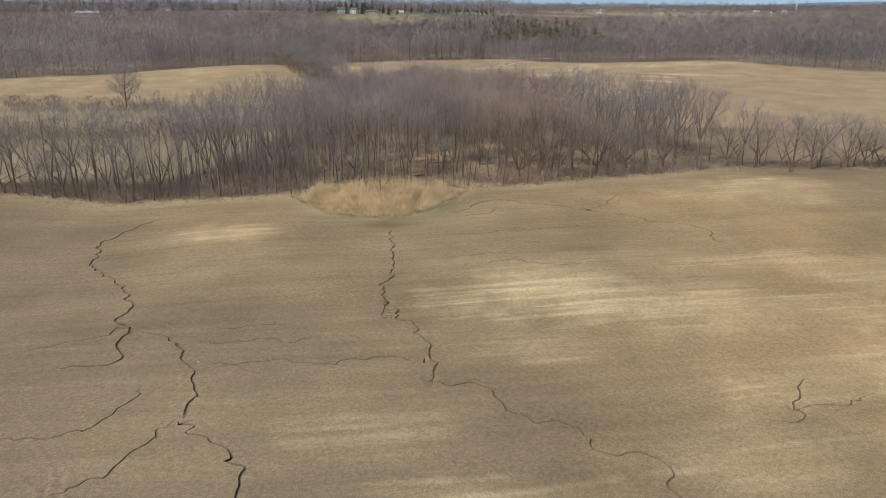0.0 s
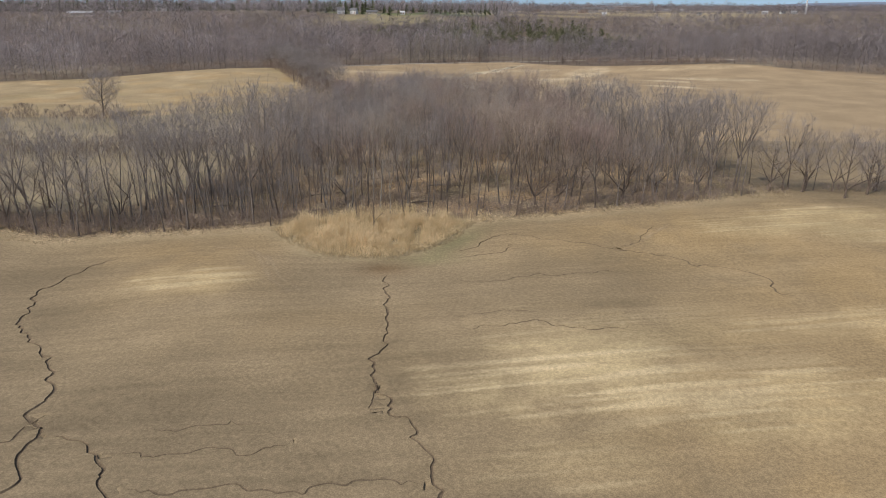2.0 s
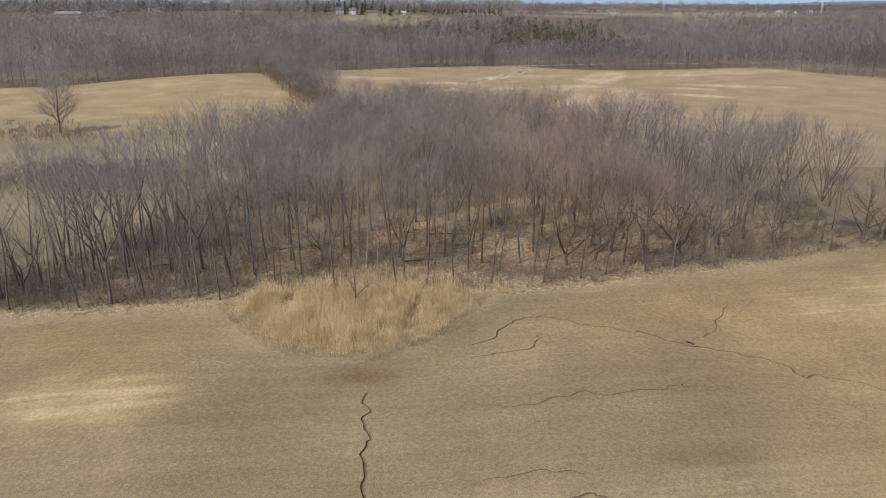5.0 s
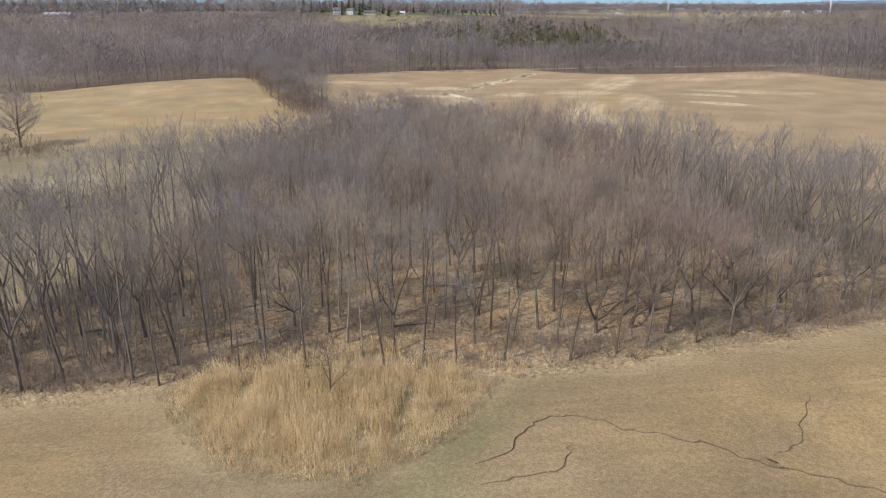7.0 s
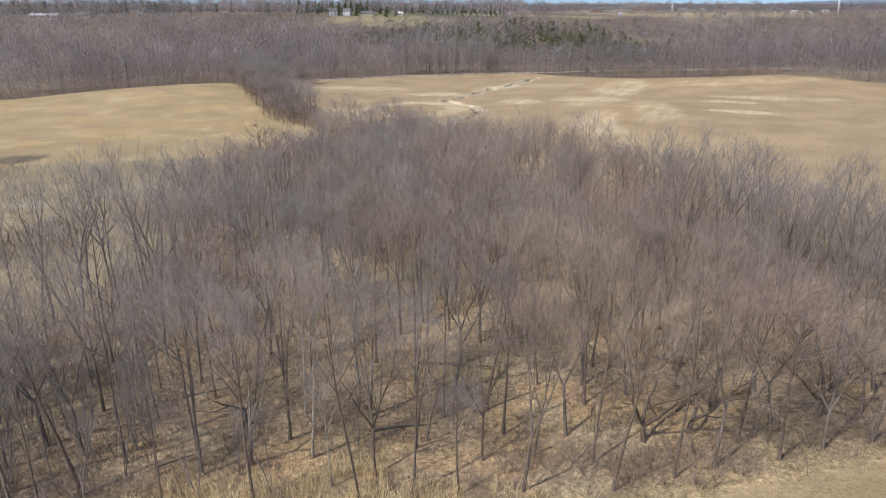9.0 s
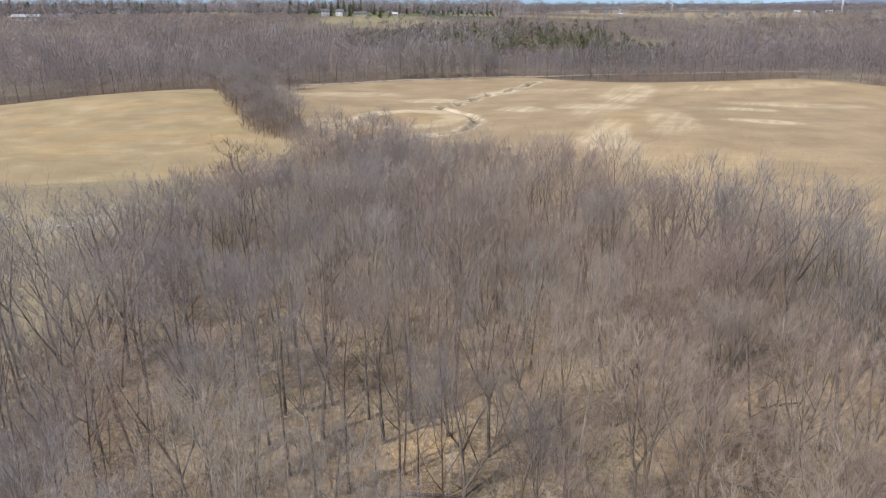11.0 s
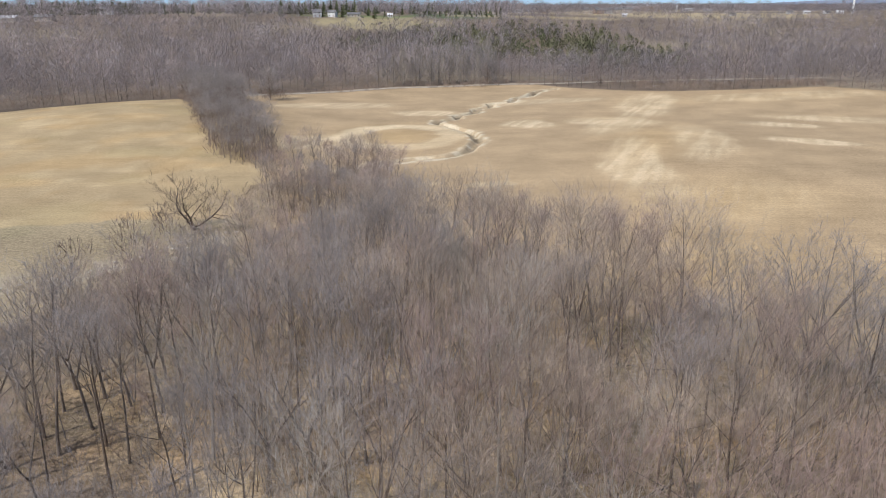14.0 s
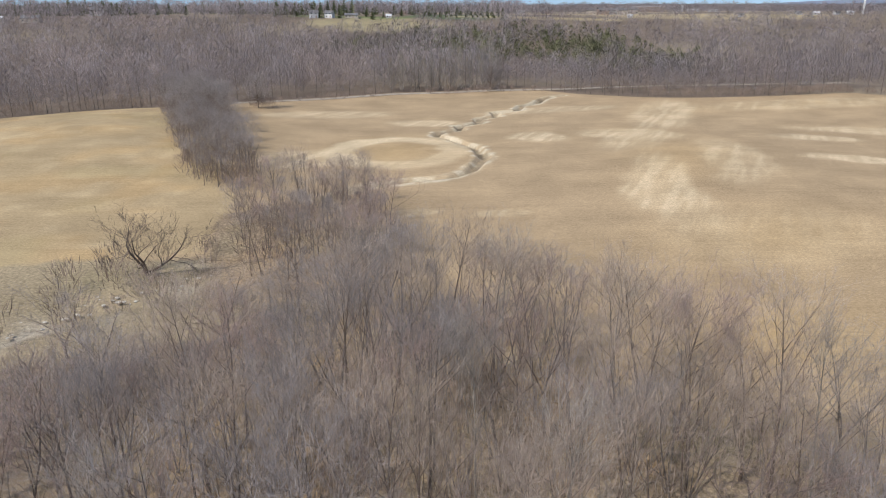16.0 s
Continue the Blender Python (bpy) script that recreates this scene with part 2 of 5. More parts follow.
def land(x, y):
    """Height of the ground, without gullies."""
    x, y = np.asarray(x, float), np.asarray(y, float)
    z = -2.6 * hump(x, y, -66, 112, 30, 42) - 1.3 * hump(x, y, 5, 58, 34, 26) - 0.9 * hump(x, y, -10, 128, 16, 20)
    z += 1.4 * hump(x, y, 70, 150, 40, 30) + 0.7 * hump(x, y, 18, 92, 20, 14) + 0.5 * hump(x, y, -40, 120, 16, 14)
    z += 1.4 * hump(x, y, 5, 205, 60, 45)
    z += 3.0 * hump(x, y, 75, 350, 55, 60) + 5.0 * hump(x, y, -112, 415, 50, 55) + 2.5 * hump(x, y, 185, 470, 70, 60) - 1.0 * hump(x, y, 0, 440, 40, 50)
    yy = y + 0.25 * np.maximum(0, -x - 60) - 0.25 * np.maximum(0, x)
    z += 9 * ease(yy, 540, 870) + 20 * ease(yy, 760, 980) + 4 * ease(y, 1400, 3200)
    z += (0.5 * (vnoise(x, y, 30) - 0.5) + 5 * (vnoise(x, y, 260, 3) - 0.5) * ease(y, 560, 900)) * 1.0
    return z


def inside(x, y, poly):
    """Which points lie inside a polygon."""
    x, y = np.asarray(x, float), np.asarray(y, float)
    r = np.zeros(x.shape, bool)
    for (x0, y0), (x1, y1) in zip(poly, poly[1:] + poly[:1]):
        if y0 != y1:
            r ^= ((y0 > y) != (y1 > y)) & (x < (x1 - x0) * (y - y0) / (y1 - y0) + x0)
    return r


def along(x, y, line):
    """Distance to a line of straight pieces."""
    best = np.full(np.shape(x), 1e9)
    for (x0, y0), (x1, y1) in zip(line, line[1:]):
        dx, dy = x1 - x0, y1 - y0
        t = np.clip(((x - x0) * dx + (y - y0) * dy) / (dx * dx + dy * dy + 1e-9), 0, 1)
        best = np.minimum(best, np.hypot(x - x0 - t * dx, y - y0 - t * dy))
    return best


WOOD = [(-97, 147), (-69, 141), (-53, 144), (-33, 145), (-25, 148), (6, 148), (19, 149.5), (31, 152.5), (45, 156.5), (64, 163), (67, 196), (57, 212),
        (44, 225), (33, 233), (23, 243), (13, 257), (0, 270), (-14, 276), (-25, 272), (-30, 258), (-34, 244), (-40, 228), (-50, 205), (-56, 180), (-66, 158), (-97, 153)]
REEDS = [(-31, 145), (-28.5, 140.5), (-21.5, 133.5), (-16.5, 132), (-9, 131.6), (-3, 135.5), (2, 142), (4.5, 147), (-3, 149), (-14, 148), (-24, 149)]
CREEK = [(-26, 333), (-18, 343), (-9, 347), (2, 351), (7, 357), (11, 374), (10, 389), (3, 405), (-2.5, 414), (-1, 420), (6.5, 426), (6, 434), (13, 440), (13.5, 450), (21, 456), (21, 466), (30, 470), (33, 481), (41, 490), (45, 504), (56, 516)]
TRACK = [(-92, 485), (-90, 486), (-70, 497), (-47, 508), (-22, 522), (19, 533), (61, 539), (91, 545), (140, 552), (220, 560)]
STRIP = [(-50, 337), (-61, 346), (-79, 390), (-104, 449), (-109, 462), (-90, 472), (-79, 445), (-66, 404), (-50, 364), (-42, 340)]
BROOK = [(-110, 225), (-75, 250), (-57, 263), (-48, 274), (-38, 286), (-30, 310), (-26, 333)]
FOREST_EDGE = [(-700, 250), (-330, 355), (-230, 400), (-190, 415), (-160, 447), (-113, 468), (-96, 470), (-92, 492), (-60, 508), (-22, 528), (20, 539), (44, 543), (64, 520), (90, 506), (110, 499), (127, 497), (152, 498), (185, 505),
               (206, 462), (240, 440), (320, 425), (700, 330)]
GULLIES = [  # half width, depth, line
    (0.55, 0.55, [(-54, 132.5), (-59, 126), (-60.5, 120), (-58.5, 112), (-55.5, 106.5), (-51, 101), (-44, 93.5), (-43, 87), (-40, 81.5), (-39, 80), (-38.7, 77), (-37, 73), (-39, 71.3), (-44, 71.2)]),
    (0.5, 0.55, [(-38.9, 80.3), (-33.8, 79.5), (-30.9, 75.6), (-29.5, 72.1), (-26.1, 65.8), (-26.3, 63.5), (-24.9, 59.4), (-24.1, 59.1), (-24.3, 57.2), (-21.9, 57), (-19.7, 55.2), (-19.8, 53.7), (-17.7, 53.1), (-16.9, 51.1), (-17, 46)]),
    (0.35, 0.3, [(-41.5, 83.7), (-41.3, 80), (-46.5, 77.1), (-52, 74.9)]),
    (0.5, 0.5, [(-9.4, 124), (-9.2, 121.6), (-8.2, 113), (-7.8, 105.2), (-8.1, 98.9), (-9.6, 95.5), (-8.3, 90.3), (-6.3, 86.4), (-5.9, 83.7), (-3.6, 83.4), (-2.7, 78.7), (-2.3, 74.9), (-0.8, 70.8), (-1.5, 68.8)]),
    (0.45, 0.45, [(-1.5, 68.8), (4, 67.8), (6.9, 64.1), (9, 60.9), (13.1, 60.4), (14.2, 58.4), (14.1, 56.1), (18.4, 55.6), (20.4, 52.7), (19.7, 46)]),
    (0.35, 0.3, [(-8.3, 90.3), (-8.1, 86.4), (-7.4, 83.7)]),
    (0.45, 0.45, [(2, 132.5), (4.3, 134.6), (7, 138.4), (12.8, 140.9), (17, 137.6), (23.3, 135.8), (28.9, 132), (38, 126.7), (38, 124.9), (41.1, 125.2), (44.8, 121.9), (46.9, 119), (46.1, 115.9), (45.9, 113.3), (49, 112.8)]),
    (0.35, 0.3, [(2, 129.8), (5.7, 131.4), (9.7, 131.8), (10.9, 135.7)]),
    (0.35, 0.25, [(-28.5, 71.9), (-19.6, 72.5), (-12, 73.2), (-2.9, 74.2)]), (0.3, 0.2, [(-30.9, 77.1), (-24.9, 77.6), (-14.1, 78.7)]), (0.3, 0.2, [(-29.4, 81.1), (-21.9, 82.3), (-17, 83.2)]),
    (0.35, 0.3, [(1.7, 102.9), (7, 104.2), (13.1, 105.4), (14, 103.8), (16.8, 103.2), (17.2, 102.3), (23.2, 103.2)]), (0.3, 0.2, [(1.5, 121.2), (2.6, 119.8), (14.5, 121.7), (26.4, 123)]), (0.25, 0.15, [(0, 107.5), (12.4, 108.6)]),
    (0.35, 0.3, [(-44, 56), (-41.1, 56.5), (-35.6, 57), (-33.7, 59.1), (-33.2, 62.5), (-32.1, 65.2), (-32.6, 67.6)]), (0.35, 0.3, [(-33, 47.5), (-31.6, 49.6), (-29.7, 52.3), (-27.9, 55.6), (-27.8, 57.9), (-26.2, 60.4)]),
    (0.3, 0.2, [(40.2, 69.5), (36.2, 63), (34.7, 60.4), (32.5, 60.6), (30.5, 61.1)]), (0.25, 0.15, [(46.1, 65), (40.5, 64.1), (35.8, 62.8)]),
    (0.25, 0.15, [(28.9, 132), (33, 137), (37, 143)]),
]
RUTS = [[(-46, 64.5), (-39, 57.5), (-34.2, 51.9), (-32, 47)], [(-44.3, 63.3), (-38, 57.5), (-32.9, 51.9), (-30.9, 47)], [(-41, 54), (-34, 48.9), (-32.6, 46)],
        [(-30.8, 131.3), (-28.3, 126), (-26.4, 121.2), (-22.7, 116.7)], [(-29.2, 131.5), (-26.8, 126.3), (-24.9, 121.6), (-21.2, 117)], [(-39, 136), (-33, 134.5), (-29, 130), (-28, 127)],
        [(34.6, 141.6), (30.7, 135.5), (28.5, 131.7)], [(39.7, 144), (35.8, 139.6), (33, 136)]]
# pale or rusty worn knolls: x, y, half length, half width, turn, strength pale, strength rusty
KNOLLS = [(42, 140, 30, 13, 10, 0.0, 0.45), (-42, 134, 16, 9, 0, 0.0, 0.35), (48, 84, 30, 26, 8, 0.0, 0.5), (62, 118, 24, 18, 8, 0.0, 0.45), (58, 72, 16, 7, 12, 0.6, 0.5), (66, 100, 14, 6, 12, 0.5, 0.4), (50, 104, 14, 5, 12, 0.4, 0.3), (-20, 104, 22, 12, 5, 0.0, 0.15), (20, 96, 24, 15, 8, 0.3, 0.1), (15, 93, 13, 9, 8, 1.0, 0.0), (38, 86, 13, 7, 8, 0.7, 0.2), (66, 146, 19, 8, 10, 1.0, 0.6), (-39, 121, 11, 6, 4, 0.7, 0.6), (43, 69, 12, 5, 10, 0.6, 0.3), (3, 48, 14, 5, 5, 0.6, 0.0),
          (54, 86, 10, 8, 8, 0.6, 0.4), (-8, 59, 8, 4, 5, 0.35, 0.0), (70, 138, 8, 5, 10, 0.7, 0.3), (-14, 385, 17, 21, 0, 0.1, 0.7), (34, 56, 14, 6, 10, 0.5, 0.2), (60, 62, 14, 6, 12, 0.5, 0.5), (12, 76, 9, 4, 8, 0.35, 0.1), (-8, 439, 13, 7, 0, 1.0, 0.0), (29, 404, 10, 10, 0, 0.9, 0.1),
          (60, 405, 14, 16, 60, 0.6, 0.2), (49, 334, 8, 34, -10, 0.75, 0.1), (74, 362, 8, 27, -12, 0.7, 0.1), (58, 396, 11, 24, -24, 0.7, 0.1), (62, 365, 13, 26, -14, 0.0, 0.4), (85, 455, 12, 40, -20, 0.7, 0.2), (113, 396, 12, 6, -20, 0.8, 0), (106, 360, 14, 5, -15, 0.8, 0), (140, 410, 26, 7, -18, 0.7, 0.1),
          (10, 317, 7, 3, 10, 0.5, 0.2), (-6, 320, 5, 3, 10, 0.5, 0), (-40, 372, 12, 12, 0, 0.7, 0), (-95, 425, 22, 22, 0, 0.2, 0.35), (-95, 350, 26, 22, 0, 0.1, 0.3), (45, 470, 30, 8, 15, 0.6, 0.0),
          (-45, 455, 26, 10, 20, 0.6, 0.0), (150, 470, 45, 14, 5, 0.5, 0.4), (60, 300, 22, 14, 20, 0.2, 0.5), (40, 262, 18, 10, 30, 0.1, 0.7)]


def soil_colour(x, y):
    """Colour of the ground: tilled soil with worn knolls, litter in the wood, grass by the hedges, far lawns, and haze
    painted in farthest off.
    """
    def c(r, g, b):
        return np.array((r, g, b))
    warp = 3.0 * (vnoise(x, y, 6, 1) - 0.5) + 6 * (vnoise(x, y, 19, 2) - 0.5)
    col = np.ones(x.shape + (3,)) * c(0.256, 0.197, 0.119)
    col *= (0.9 + 0.2 * vnoise(x, y, 23, 5))[..., None]

    def lay(mask, colour):
        k = np.clip(mask, 0, 1)[..., None]
        col[...] = col * (1 - k) + colour * k
    ct, st = math.cos(radians(8)), math.sin(radians(8))
    u, v = x * ct + y * st, y * ct - x * st
    fur = 0.5 * vnoise(u / 34, v / 0.9, 1, 40) + 0.5 * vnoise(u / 60, v / 3.1, 1, 41)
    col *= np.where(y < 230, 0.84 + 0.32 * fur, 0.96 + 0.08 * fur)[..., None]
    back = (y > 230) & (y < 560)
    lay(back * 0.88, c(0.39, 0.289, 0.172))
    away = y > 230
    u, v = np.where(away, 0.42 * x + 0.91 * y, u), np.where(away, 0.7 * (0.42 * y - 0.91 * x), v)
    stripe = ease(0.55 * vnoise(u / np.where(away, 28, 13), v / 1.1, 1, 4) + 0.45 * vnoise(u / 7, v / 0.6, 1, 6), 0.35, 0.72)
    thin = ease(0.55 * vnoise(u / 14, v / 0.5, 1, 44) + 0.45 * vnoise(u / 24, v / 1.7, 1, 45), 0.54, 0.7)
    blotch = ease(0.6 * vnoise(x, y, 6, 46) + 0.4 * vnoise(x, y, 2.5, 47), 0.3, 0.68)
    for cx, cy, a, b, turn, pale, rust in KNOLLS:
        h = hump(x + warp, y + warp * 0.6, cx, cy, a, b, turn)
        if cy < 230:
            h = h * (0.68 + 0.42 * blotch)
        lay((1.25 if cy < 230 else 1.0) * rust * h, c(0.41, 0.285, 0.135))
        if cy < 230:
            lay(pale * ease(h, 0.12, 0.85) * (0.55 + 0.3 * stripe), c(0.50, 0.395, 0.22))
            lay(pale * ease(h, 0.1, 0.6) * thin * 0.55, c(0.62, 0.50, 0.30))
        else:
            lay(pale * ease(h, 0.18, 0.6) * (0.45 + 0.55 * stripe), c(0.60, 0.485, 0.315))
    # ring of pale soil round the oval rise in the back field
    e = np.hypot((x + 14 + 0.25 * warp) / 23, (y - 385 + 0.3 * warp) / 27)
    lay((1 - ease(np.abs(e - 0.74 - 0.1 * (vnoise(x, y, 5, 15) - 0.5)), 0.1, 0.26)) * (0.8 + 0.2 * stripe) * (0.78 + 0.25 * np.clip((y - x - 400) / 25, -1, 1)), c(0.62, 0.50, 0.32))
    # left back field, grassy
    lf = (x < -45 - 0.42 * (y - 335)) & (y > 292 + 0.25 * (x + 60)) & (y < 475) & (x > -420)
    lay(lf * 0.7, c(0.355, 0.275, 0.155))
    lay(lf * ease(vnoise(x, y, 9, 26), 0.5, 0.85) * 0.55, c(0.42, 0.29, 0.14))
    lay(lf * ease(vnoise(x, y, 5, 27), 0.55, 0.85) * 0.35, c(0.50, 0.395, 0.24))
    lay(lf * ease(vnoise(x, y, 14, 8), 0.5, 0.9) * 0.35, c(0.34, 0.275, 0.14))
    # meadow behind the left hedge, brook and its rim
    md = inside(x + warp, y, [(-60, 158), (-50, 205), (-40, 232), (-29, 262), (-26, 292), (-62, 293), (-110, 282), (-260, 260), (-260, 150)])
    lay(md * 0.95, c(0.30, 0.245, 0.155))
    lay(md * ease(vnoise(x, y, 12, 9), 0.6, 0.95) * 0.3, c(0.22, 0.20, 0.11))
    lay(np.exp(-(along(x + warp, y, BROOK) / 4.5) ** 2) * ease(vnoise(x, y, 3.5, 10), 0.5, 0.8) * 0.6, c(0.48, 0.43, 0.34))
    d = along(x + 0.4 * warp, y + 0.4 * warp, CREEK)
    lay((1 - ease(d + 1.6 * (vnoise(x, y, 3, 11) - 0.5), 2.4, 4.0)) * (0.25 + 0.75 * ease(vnoise(x, y, 2.2, 16), 0.3, 0.65)), c(0.53, 0.455, 0.32))
    lay((1 - ease(d + 1.2 * (vnoise(x, y, 2.5, 22) - 0.5), 0.9, 1.7)) * 0.85, c(0.30, 0.24, 0.155))
    # wood floor
    wd = inside(x + 0.4 * warp, y + 0.4 * warp, WOOD) | inside(x + 0.4 * warp, y, [(-36, 270), (-12, 272), (-8, 300), (-20, 335), (-45, 320)])
    lay(wd * 1.0, c(0.31, 0.235, 0.153))
    lay(wd * ease(vnoise(x, y, 7, 12), 0.35, 0.75) * 0.75, c(0.45, 0.355, 0.225))
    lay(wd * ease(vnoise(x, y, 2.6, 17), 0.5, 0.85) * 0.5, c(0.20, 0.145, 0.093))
    lay(wd * ease(vnoise(x, y, 4.2, 23), 0.5, 0.8) * 0.6, c(0.43, 0.295, 0.155))
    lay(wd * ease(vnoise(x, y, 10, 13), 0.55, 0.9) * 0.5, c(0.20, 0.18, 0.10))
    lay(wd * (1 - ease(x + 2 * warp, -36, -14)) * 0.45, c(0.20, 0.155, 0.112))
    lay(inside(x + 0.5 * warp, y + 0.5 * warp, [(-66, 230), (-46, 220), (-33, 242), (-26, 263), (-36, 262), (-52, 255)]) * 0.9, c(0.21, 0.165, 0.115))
    # grass verge at the wood's edge and round the reeds
    front = along(x, y, WOOD[:10])
    lay(np.exp(-(front / 2.6) ** 2) * 0.85, c(0.37, 0.29, 0.175))
    rd = along(x + 0.3 * warp, y + 0.3 * warp, REEDS + REEDS[:1])
    lay(inside(x, y, REEDS) * 1.0, c(0.33, 0.26, 0.15))
    lay(np.exp(-(rd / 2.2) ** 2) * 0.7, c(0.36, 0.29, 0.17))
    lay(hump(x + warp, y + warp, 3.5, 139, 2.5, 9, -38) * 0.6 + 0.35 * hump(x, y, -3, 130, 7, 2.5), c(0.20, 0.19, 0.095))
    lay(hump(x + warp, y, -10.5, 126.5, 5, 2.6) * 0.8, c(0.19, 0.125, 0.065))
    for line in RUTS:
        d = along(x + 0.1 * warp, y, line)
        lay((1 - ease(d, 0.08, 0.3)) * (0.1 + 0.5 * vnoise(x, y, 2.2, 18)), c(0.36, 0.28, 0.18))
        lay((1 - ease(np.abs(d - 0.42), 0.05, 0.2)) * 0.3, c(0.19, 0.14, 0.087))
    # far country
    fr = np.maximum(ease(y, 540, 560), ease(y - np.interp(x, [p[0] for p in FOREST_EDGE], [p[1] for p in FOREST_EDGE]), -1.5, 2.0))
    lay(fr * 0.95, c(0.165, 0.13, 0.1))
    lay(fr * ease(vnoise(x, y, 70, 14), 0.6, 0.9) * 0.5, c(0.30, 0.25, 0.17))
    lay(fr * ease(x - 0.12 * y, 60, 180) * 0.4 * vnoise(x, y, 24, 28), c(0.34, 0.28, 0.20))
    for cx, cy, a, b, cc in ((-60, 890, 70, 36, (0.30, 0.255, 0.15)), (-90, 938, 60, 16, (0.15, 0.18, 0.075)), (20, 970, 55, 36, (0.075, 0.115, 0.055)), (260, 1040, 200, 45, (0.40, 0.33, 0.20)), (20, 1150, 300, 50, (0.36, 0.3, 0.2)),
                             (420, 1300, 200, 70, (0.4, 0.34, 0.22)), (-420, 1120, 160, 50, (0.38, 0.33, 0.2)), (100, 960, 90, 16, (0.36, 0.3, 0.18))):
        lay(ease(hump(x, y, cx, cy, a, b), 0.25, 0.5), c(*cc))
    # aerial haze painted into the soil: grey-blue growing with distance
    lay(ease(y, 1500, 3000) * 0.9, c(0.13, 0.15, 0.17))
    return np.concatenate((col, np.clip(wd * 1.0 + 0.6 * md, 0, 1)[..., None]), -1)


def trace(line, step, rnd):
    """A line cut into short steps, with the small bends that running water leaves."""
    pts = []
    for (x0, y0), (x1, y1) in zip(line, line[1:]):
        k = max(1, round(math.hypot(x1 - x0, y1 - y0) / step))
        pts += [(x0 + (x1 - x0) * i / k, y0 + (y1 - y0) * i / k) for i in range(k)]
    pts = np.array(pts + [line[-1]])
    x, y, shift = pts[:, 0], pts[:, 1], rnd.uniform(30, 60)
    jx = 1.8 * (vnoise(x, y, 2.6, shift) - 0.5) + 1.1 * (vnoise(x, y, 0.9, shift + 3) - 0.5)
    jy = 1.8 * (vnoise(x, y, 2.6, shift + 5) - 0.5) + 1.1 * (vnoise(x, y, 0.9, shift + 7) - 0.5)
    out = np.stack((x + jx, y + jy), 1)
    out[1:-1] = (out[:-2] + 2 * out[1:-1] + out[2:]) / 4
    return out


_gr = random.Random(9)


def with_calm(pts):
    """The line, and the smoother course that it winds about."""
    calm = pts.copy()
    for _ in range(60):
        calm[1:-1] = (calm[:-2] + calm[1:-1] + calm[2:]) / 3
    off = pts - calm
    k = np.minimum(1, 0.75 / np.maximum(1e-6, np.hypot(off[:, 0], off[:, 1])))
    return calm + off * k[:, None], calm


TRACES = [(half * 0.21, deep * 0.3, *with_calm(trace(line, 0.35, _gr))) for half, deep, line in GULLIES]


def trench(x, y, reach):
    """True where the sheet is let down under a gully."""
    r = np.zeros(x.shape, bool)
    for _, _, _, pts in TRACES:
        pts = pts[4:-4]
        near = np.flatnonzero((x > pts[:, 0].min() - 1.2) & (x < pts[:, 0].max() + 1.2) & (y > pts[:, 1].min() - 1.2) & (y < pts[:, 1].max() + 1.2))
        if len(near):
            for k in range(0, len(pts), 120):
                p = pts[k:k + 121]
                sub = near[(x[near] > p[:, 0].min() - 1.2) & (x[near] < p[:, 0].max() + 1.2) & (y[near] > p[:, 1].min() - 1.2) & (y[near] < p[:, 1].max() + 1.2)]
                if len(sub):
                    d = np.hypot(x[sub][:, None] - p[None, :, 0], y[sub][:, None] - p[None, :, 1]).min(1)
                    r[sub[d < reach]] = True
    return r


